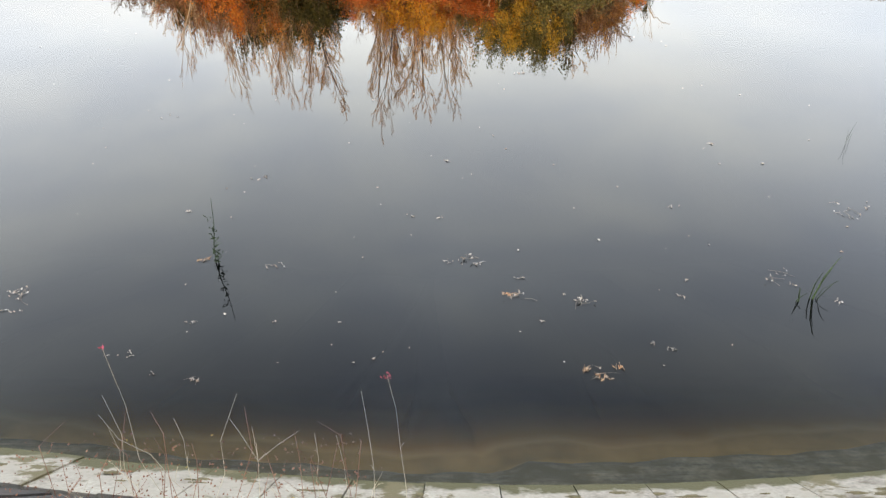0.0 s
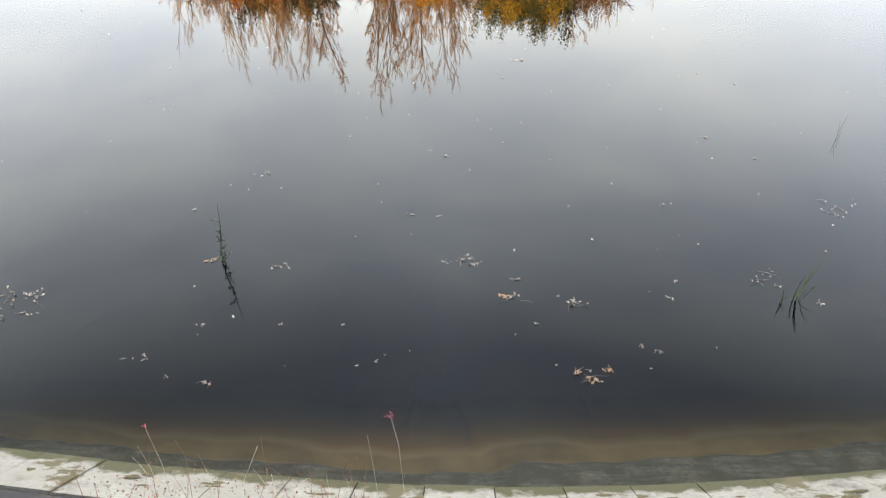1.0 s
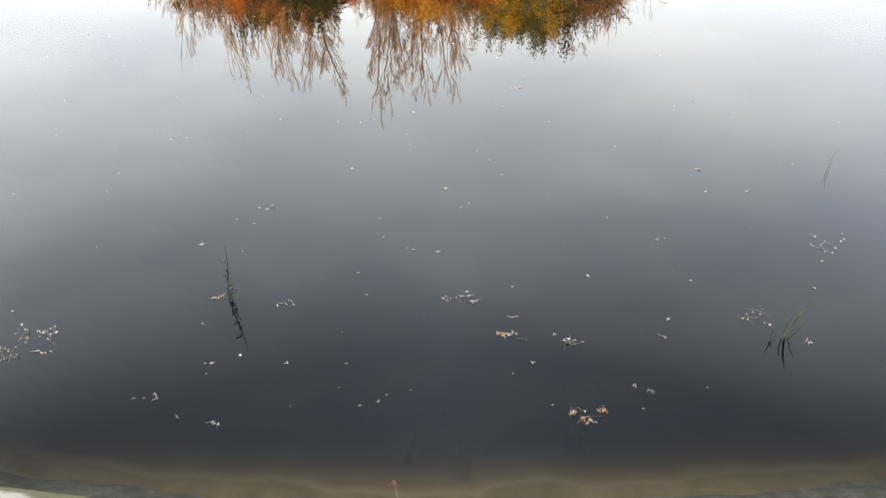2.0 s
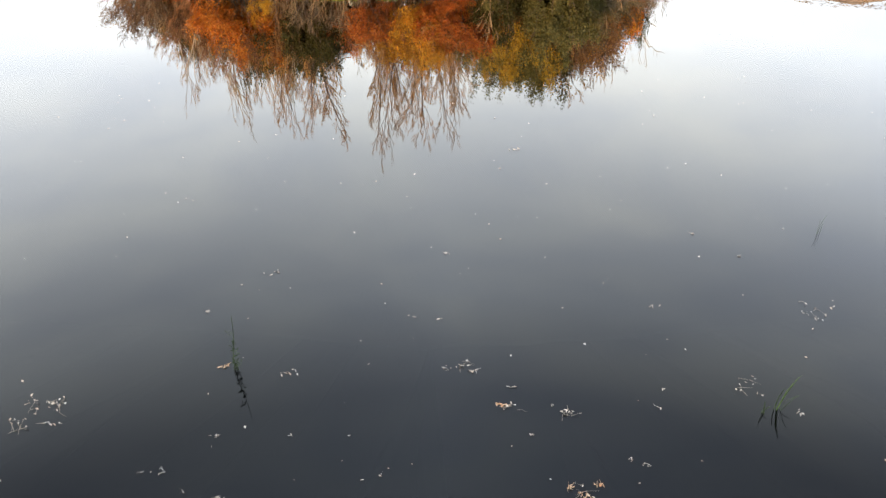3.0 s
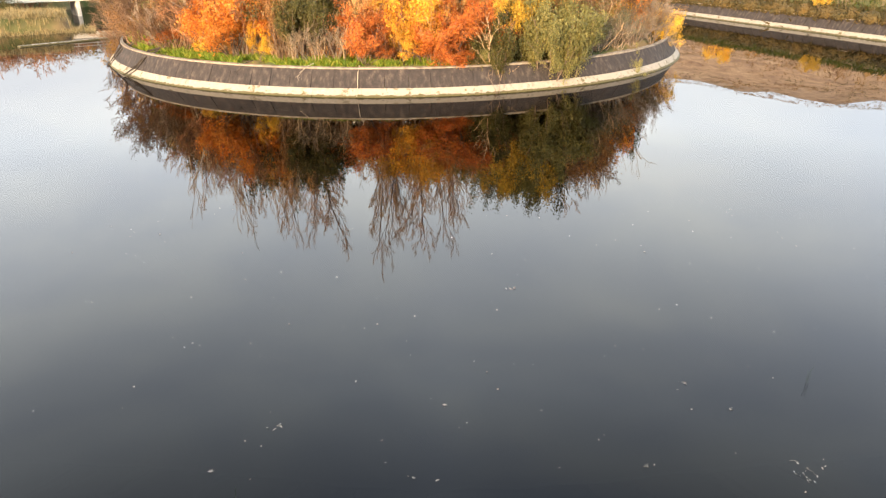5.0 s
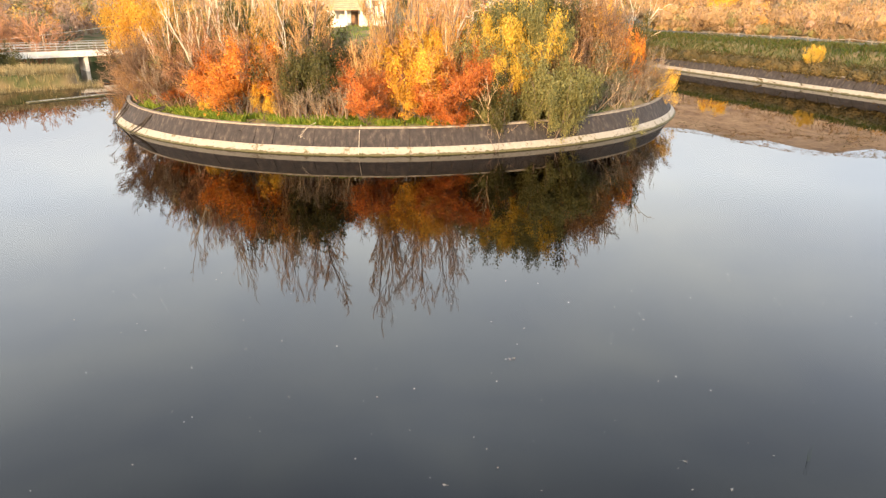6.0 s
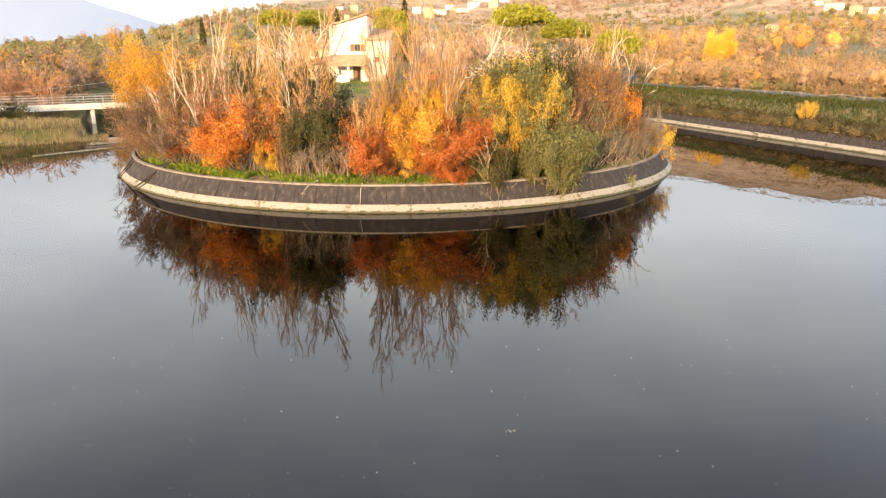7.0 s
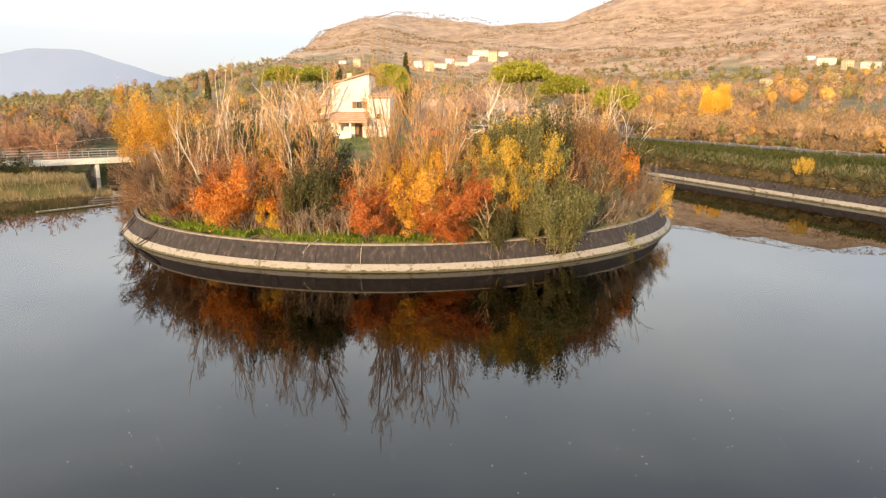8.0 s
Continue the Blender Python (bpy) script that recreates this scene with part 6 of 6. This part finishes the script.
def floating(x, y, count, spread, size, leaf=LEAF_FLOAT, look_="pale curled fallen leaves floating on the water"):
    """A little raft of curled, torn leaves and their stalks on the water."""
    s = Shape()
    for k in range(count + 2):
        px, py = rng.normal(0, spread * 0.85, 2) * (1.0, 0.55)
        a, l, w_ = rng.uniform(0, 6.3), size * rng.uniform(0.35, 1.0), size * rng.uniform(0.08, 0.26)
        c, d, curl = math.cos(a), math.sin(a), rng.uniform(0.03, 0.22) * size
        ring = [(-l / 2, 0, 0.01), (-l / 5, w_ / 2 * rng.uniform(0.5, 1.3), curl), (l / 4, w_ / 2.2 * rng.uniform(0.3, 1.3), curl * 0.6), (l / 2, rng.normal(0, 0.2) * w_, curl * 0.8), (l / 4, -w_ / 2.2 * rng.uniform(0.3, 1.3), 0.006), (-l / 5, -w_ / 2 * rng.uniform(0.5, 1.3), curl * 0.4), (0, 0, 0.003)]
        s.add([(px + c * u - d * v, py + d * u + c * v, z) for u, v, z in ring], [(i, (i + 1) % 6, 6) for i in range(6)])
        if rng.random() < 0.4:
            s.tube([(px, py, 0.006), (px + c * l * 0.7, py + d * l * 0.7, 0.014), (px + c * l * 1.3, py + d * l * 1.2, 0.004)], [0.0016, 0.0016, 0.001], 3)
    return single("floating_leaves", s.mesh("floating_leaves", leaf), look_, "leaves", "leaves on the water", m=pose(x, y, 0.004))


for x, y, c, sp, sz in [(-2.24, 7.64, 5, 0.08, 0.08), (0.05, 7.74, 4, 0.08, 0.06), (0.42, 7.66, 5, 0.04, 0.08), (0.95, 7.33, 4, 0.04, 0.07), (1.47, 6.96, 2, 0.01, 0.06), (1.64, 6.84, 4, 0.05, 0.06),
                        (3.07, 7.27, 3, 0.03, 0.07), (2.91, 6.90, 3, 0.04, 0.05), (2.51, 5.93, 3, 0.03, 0.06), (2.31, 6.00, 3, 0.05, 0.05)]:
    floating(x, y, c, sp, sz)
for x, y, c, sp, sz in [(5.98, 9.08, 4, 0.12, 0.06), (4.42, 7.38, 4, 0.1, 0.05), (4.78, 6.80, 4, 0.06, 0.06), (-5.45, 7.03, 7, 0.12, 0.07), (-5.2, 6.65, 5, 0.07, 0.08), (-3.58, 5.86, 7, 0.07, 0.05), (-2.65, 5.44, 6, 0.05, 0.07), (-3.12, 5.52, 2, 0.02, 0.06),
                        (-2.97, 6.43, 3, 0.03, 0.05), (-1.24, 6.42, 1, 0.01, 0.05), (-2.01, 6.42, 2, 0.02, 0.05), (-0.79, 5.77, 2, 0.01, 0.06), (-1.0, 5.7, 1, 0.01, 0.05), (1.12, 6.42, 2, 0.02, 0.05), (5.43, 10.8, 1, 0.02, 0.09)]:
    floating(x, y, c, sp, sz)
for x, y, c, sp, sz in [(3.40, 9.24, 4, 0.08, 0.06), (-3.04, 10.3, 4, 0.08, 0.08), (-3.88, 9.16, 2, 0.03, 0.08), (-0.5, 8.99, 2, 0.03, 0.06), (-0.1, 8.92, 1, 0.01, 0.06), (0.03, 10.96, 2, 0.03, 0.08), (4.84, 11.64, 2, 0.02, 0.09), (6.01, 8.86, 2, 0.05, 0.06), (1.78, 15.85, 4, 0.08, 0.12)]:
    floating(x, y, c, sp, sz)

for x, y, c, sp, sz in [(-3.22, 7.80, 7, 0.06, 0.09), (0.75, 6.97, 9, 0.05, 0.07), (1.50, 5.58, 6, 0.05, 0.08), (1.68, 5.46, 8, 0.05, 0.08), (1.87, 5.62, 6, 0.04, 0.08)]:
    floating(x, y, c, sp, sz, LEAF_RUST, "rusty curled fallen leaves floating on the water")

spots = np.stack([rng.uniform(-11, 13, 260), 5.6 + 17 * rng.random(260) ** 1.2], 1)
specks = Shape()
for x, y in spots:
    a, l = rng.uniform(0, 6.3), 0.008 + 0.024 * rng.random() ** 2
    c, d = math.cos(a) * l, math.sin(a) * l
    specks.add([(x - c, y - d, 0.005), (x + d * 0.6, y - c * 0.6, 0.012), (x + c, y + d, 0.006), (x - d * 0.6, y + c * 0.6, 0.012)], [(0, 1, 2, 3)])
single("floating_specks", specks.mesh("floating_specks", LEAF_FLOAT), "scattered specks of leaf litter on the water", "leaf litter", kind="stuff")

weed = thing("water_weed", pose(-3.08, 7.72, 0), "dark leafy stem rising out of the water", "weed")
part("stem", Shape().tube([(0, 0, -0.3), (0.03, 0, 0.25), (0.09, 0, 0.6), (0.12, -0.01, 0.98)], [0.008, 0.007, 0.005, 0.003], 5).mesh("weed_stem", STEM_DARK), weed)
wl_ = np.stack([rng.normal(0.05, 0.03, 60), rng.normal(0, 0.02, 60), 0.7 * rng.random(60) ** 1.3 + 0.02], 1)
part("leaves", Shape().leaves(wl_, rng, 0.07, 0.018, up=0.8).mesh("weed_leaves", STEM_DARK), weed)
rush = thing("rush_clump", pose(4.50, 6.86, 0), "clump of bent green rushes standing in the water", "rushes")
for dx, dy, h, px, py, r in [(0.20, 0.02, 0.60, 0.00, 0.00, 0.009), (0.13, 0.00, 0.46, 0.02, 0.02, 0.008), (0.08, 0.03, 0.36, -0.03, 0.01, 0.008), (0.16, -0.02, 0.30, 0.05, -0.02, 0.006), (-0.02, 0.02, 0.20, -0.20, -0.06, 0.010), (0.10, 0.0, 0.12, -0.22, -0.05, 0.008), (0.24, 0.05, 0.22, 0.04, 0.0, 0.005)]:
    part("blade", Shape().tube([(px, py, -0.3), (px, py, 0.02), (px + dx * 0.35, py + dy, h * 0.55), (px + dx * 0.8, py + dy, h * 0.92), (px + dx, py + dy, h)], [r, r, r * 0.85, r * 0.55, r * 0.2], 4).mesh("blade", STEM_DARK if h < 0.5 else GREEN_BLADE), rush)
far_rush = thing("rush_clump", pose(7.25, 11.64, 0), "few thin green rushes standing in the water", "rushes")
for k, (dx, h) in enumerate([(0.10, 0.42), (-0.04, 0.32), (0.02, 0.22)]):
    part("blade", Shape().tube([(0.03 * k, 0, -0.3), (0.03 * k + dx * 0.5, 0, h * 0.6), (0.03 * k + dx, 0, h)], [0.0032, 0.0026, 0.0014], 4).mesh("blade", STEM_DARK), far_rush)
for x, y, turn, l in [(4.35, 7.42, -30, 0.34), (0.35, 7.85, -25, 0.2), (1.05, 6.85, -20, 0.16), (1.6, 6.75, 70, 0.2), (1.7, 5.5, 10, 0.3)]:
    single("floating_twig", Shape().tube([(-l / 2, 0, 0.0), (0, 0.02, 0.012), (l / 2, 0, 0.004)], [0.0017, 0.002, 0.0013], 4).mesh("twig", TWIG_GREY), "thin twig drifting on the water", "twig", "twigs on the water", m=pose(x, y, 0.004, 0, 0, turn))



def debris(x, y, stalks, spread):
    """Broken stalks and leaves of dead weed caught together on the water."""
    root = thing("weed_debris", pose(x, y, 0.004), "broken weed stalks with pale leaves drifting on the water", "weed", "weed on the water")
    s, c = Shape(), []
    for k in range(stalks):
        p = np.array([*(rng.normal(0, spread, 2) * (1.0, 0.7)), 0.004])
        a, l = rng.uniform(0, 6.3), rng.uniform(0.08, 0.26)
        way = np.array([math.cos(a), math.sin(a), 0.0])
        bend = np.array([-way[1], way[0], 0]) * rng.normal(0, 0.2) * l
        path = [p - way * l / 2, p + bend + (0, 0, 0.012), p + way * l / 2 + (0, 0, rng.uniform(0, 0.06))]
        s.tube(path, [0.0016, 0.002, 0.0012], 4)
        c += [path[j] + rng.normal(0, 0.015, 3) * (1, 1, 0.3) for j in (1, 2, 2)]
    part("stalk_tangle", s.mesh("stalk_tangle", TWIG_GREY), root)
    c = np.array(c)
    c[:, 2] = np.maximum(c[:, 2], 0.012)
    part("foliage", Shape().leaves(c[::2], rng, 0.045, 0.02).mesh("debris_leaves", LEAF_FLOAT), root)


for x, y, stalks, spread in [(-5.4, 7.0, 9, 0.16), (-5.75, 6.6, 8, 0.16), (6.0, 9.1, 4, 0.14), (4.1, 7.3, 3, 0.1), (1.66, 6.82, 4, 0.06), (0.86, 6.95, 3, 0.06), (1.66, 5.52, 3, 0.12), (0.3, 7.78, 3, 0.08)]:
    debris(x, y, stalks, spread)

# dry moss on the slabs of the near bank
moss = Shape()
for x in np.arange(-7.5, 8.0, 0.63):
    for k in range(rng.integers(1, 4)):
        mx, down = x + rng.uniform(0.05, 0.5), rng.uniform(0.16, 0.46)
        n, w_, d_ = 11, rng.uniform(0.05, 0.15), rng.uniform(0.02, 0.055)
        a = np.linspace(0, 2 * np.pi, n, endpoint=False)
        r = rng.uniform(0.55, 1.25, n)
        ring = np.stack([mx + w_ * r * np.cos(a), -down + d_ * r * np.sin(a)], 1)
        foot_y = near_shore(ring[:, 0])
        low = np.stack([ring[:, 0], foot_y + ring[:, 1], 0.03 + 0.632 * -ring[:, 1] + 0.002], 1)
        mid = np.array([[mx, near_shore(mx) - down, 0.03 + 0.632 * down + 0.016]])
        moss.add(np.concatenate([low, mid]), [(i, (i + 1) % n, n) for i in range(n)])
single("moss", moss.mesh("moss", MOSS), "dry brown moss in patches on the pale slabs", "moss", kind="stuff")

# dry weeds at the top of the near bank: foot, tip, side shoots
PINK = foliage("pink_leaf", [(0.0, (0.45, 0.06, 0.10)), (1.0, (0.65, 0.12, 0.16))], 0.5, 0.3)
WEED_RED = foliage("dull_red_weed_leaf", [(0.0, (0.14, 0.06, 0.04)), (1.0, (0.30, 0.15, 0.09))], 0.5, 0.2)
GOLD = foliage("yellow_weed_leaf", [(0.0, (0.50, 0.30, 0.04)), (1.0, (0.62, 0.44, 0.08))], 0.5, 0.3)


def dry_weed(foot, tip, bow, shoots, leaf=None, leaves=0, tip_leaves=0, label="thin dry weed stem at the edge of the bank"):
    f, t = np.array(foot, float), np.array(tip, float)
    root = thing("dry_weed", pose(*f), label, "weed", "weeds on the near bank")
    u = np.linspace(0, 1, 7)[:, None]
    path = (t - f) * u + np.array(bow) * np.sin(u * np.pi) + rng.normal(0, 0.013, (7, 3)) * (u > 0)
    part("stem", Shape().tube(path, np.linspace(0.0016, 0.0008, 7), 5).mesh("stem", STRAW), root)
    for at, way in shoots:
        p = path[int(at * 6)]
        part("shoot", Shape().tube([p, p + np.array(way) * 0.55 + (0, 0, 0.01), p + np.array(way)], [0.0013, 0.0011, 0.0007], 4).mesh("shoot", STRAW), root)
    if leaves:
        c = path[rng.integers(1, 6, leaves)] + rng.normal(0, 0.035, (leaves, 3))
        part("leaves", Shape().leaves(c, rng, 0.013, 0.008).mesh("leaves", leaf), root)
    if tip_leaves:
        c = path[-1] + rng.normal(0, 0.006 + 0.0004 * tip_leaves, (tip_leaves, 3))
        part("tip_leaves", Shape().leaves(c, rng, 0.024, 0.008).mesh("tip_leaves", PINK), root, "small pink leaves at the tip")


dry_weed((-0.20, 2.32, 1.3), (-0.30, 2.70, 2.55), (0.035, 0, 0), [(0.8, (0.02, 0.01, 0.04))], None, 0, 14, "tall dry weed stem with a pink leaf tip")
dry_weed((-0.36, 2.25, 1.3), (-0.39, 2.43, 2.69), (0.01, 0, 0), [(0.6, (0.02, 0, 0.03)), (0.7, (-0.02, 0, 0.03))])
dry_weed((-1.24, 2.15, 1.3), (-1.19, 1.84, 3.44), (-0.05, 0.05, 0), [(0.4, (0.05, 0.0, 0.3)), (0.3, (-0.10, 0.05, 0.2))], None, 0, 2)
dry_weed((-1.00, 2.22, 1.3), (-0.84, 2.16, 2.73), (0, 0, 0), [(0.99, (-0.10, 0.03, 0.24)), (0.99, (0.20, 0.03, 0.16)), (0.9, (0.06, 0, 0.06)), (0.99, (0.01, 0, 0.12))])
dry_weed((-1.22, 2.22, 1.3), (-0.90, 2.20, 2.87), (-0.08, 0, 0), [(0.6, (0.05, 0, 0.1))], GOLD, 4)
dry_weed((-1.40, 2.55, 1.3), (-1.42, 2.60, 2.35), (0.0, 0, 0), [(0.7, (0.03, 0, 0.1))], GOLD, 10)
dry_weed((-1.66, 2.40, 1.3), (-1.50, 2.25, 2.82), (0.0, 0, 0), [(0.5, (-0.06, 0, 0.12))], GOLD, 6)
dry_weed((-1.80, 2.60, 1.3), (-1.78, 2.60, 2.25), (0.03, 0, 0), [(0.6, (0.06, 0, 0.1)), (0.8, (-0.05, 0, 0.1))], WEED_RED, 22)
dry_weed((-1.10, 2.45, 1.3), (-1.66, 2.35, 2.60), (-0.02, 0, 0.12), [(0.5, (0.04, 0, 0.12))])
dry_weed((-0.42, 2.30, 1.3), (-0.50, 2.25, 2.58), (-0.03, 0, 0), [(0.7, (0.05, 0, 0.1))])
dry_weed((-0.75, 2.40, 1.3), (-0.62, 2.30, 2.55), (0.02, 0, 0), [])
dry_weed((-0.55, 2.55, 1.3), (-0.36, 2.60, 1.95), (0.02, 0, 0.05), [(0.6, (-0.12, 0, 0.03)), (0.8, (0.06, 0, 0.05))], WEED_RED, 22)
for k in range(15):
    fx, fy, up_ = rng.uniform(-2.35, -0.25), rng.uniform(2.2, 2.6), rng.uniform(0.2, 0.62)
    shoots = [(q, (rng.normal(0, 0.09), rng.normal(0, 0.03), rng.uniform(0.03, 0.14))) for q in rng.uniform(0.35, 0.95, 4)]
    dry_weed((fx, fy, 1.35), (fx + rng.normal(0, 0.12), fy + rng.normal(0, 0.05), 1.35 + up_), (rng.normal(0, 0.03), 0, 0), shoots, (WEED_RED, WEED_RED, GOLD)[k % 3], int(rng.integers(16, 34)), label="thin dry weed with small reddish leaves")
n = 800
c = np.stack([rng.uniform(-2.6, -0.5, n), rng.uniform(2.45, 3.0, n), rng.uniform(1.45, 1.85, n)], 1)
litter = Shape().leaves(c, rng, 0.017, 0.011)
for k in range(34):
    p = c[k * 9]
    litter.tube([(p[0] + rng.normal(0, 0.1), p[1] - 0.15, 1.4), p, p + rng.normal(0, 0.08, 3) + (0, 0.03, 0.09)], [0.0026, 0.002, 0.001], 3)
single("weed_tangle", litter.mesh("weed_tangle", WEED_RED), "tangle of reddish weeds at the top of the near bank", "weeds", kind="stuff")
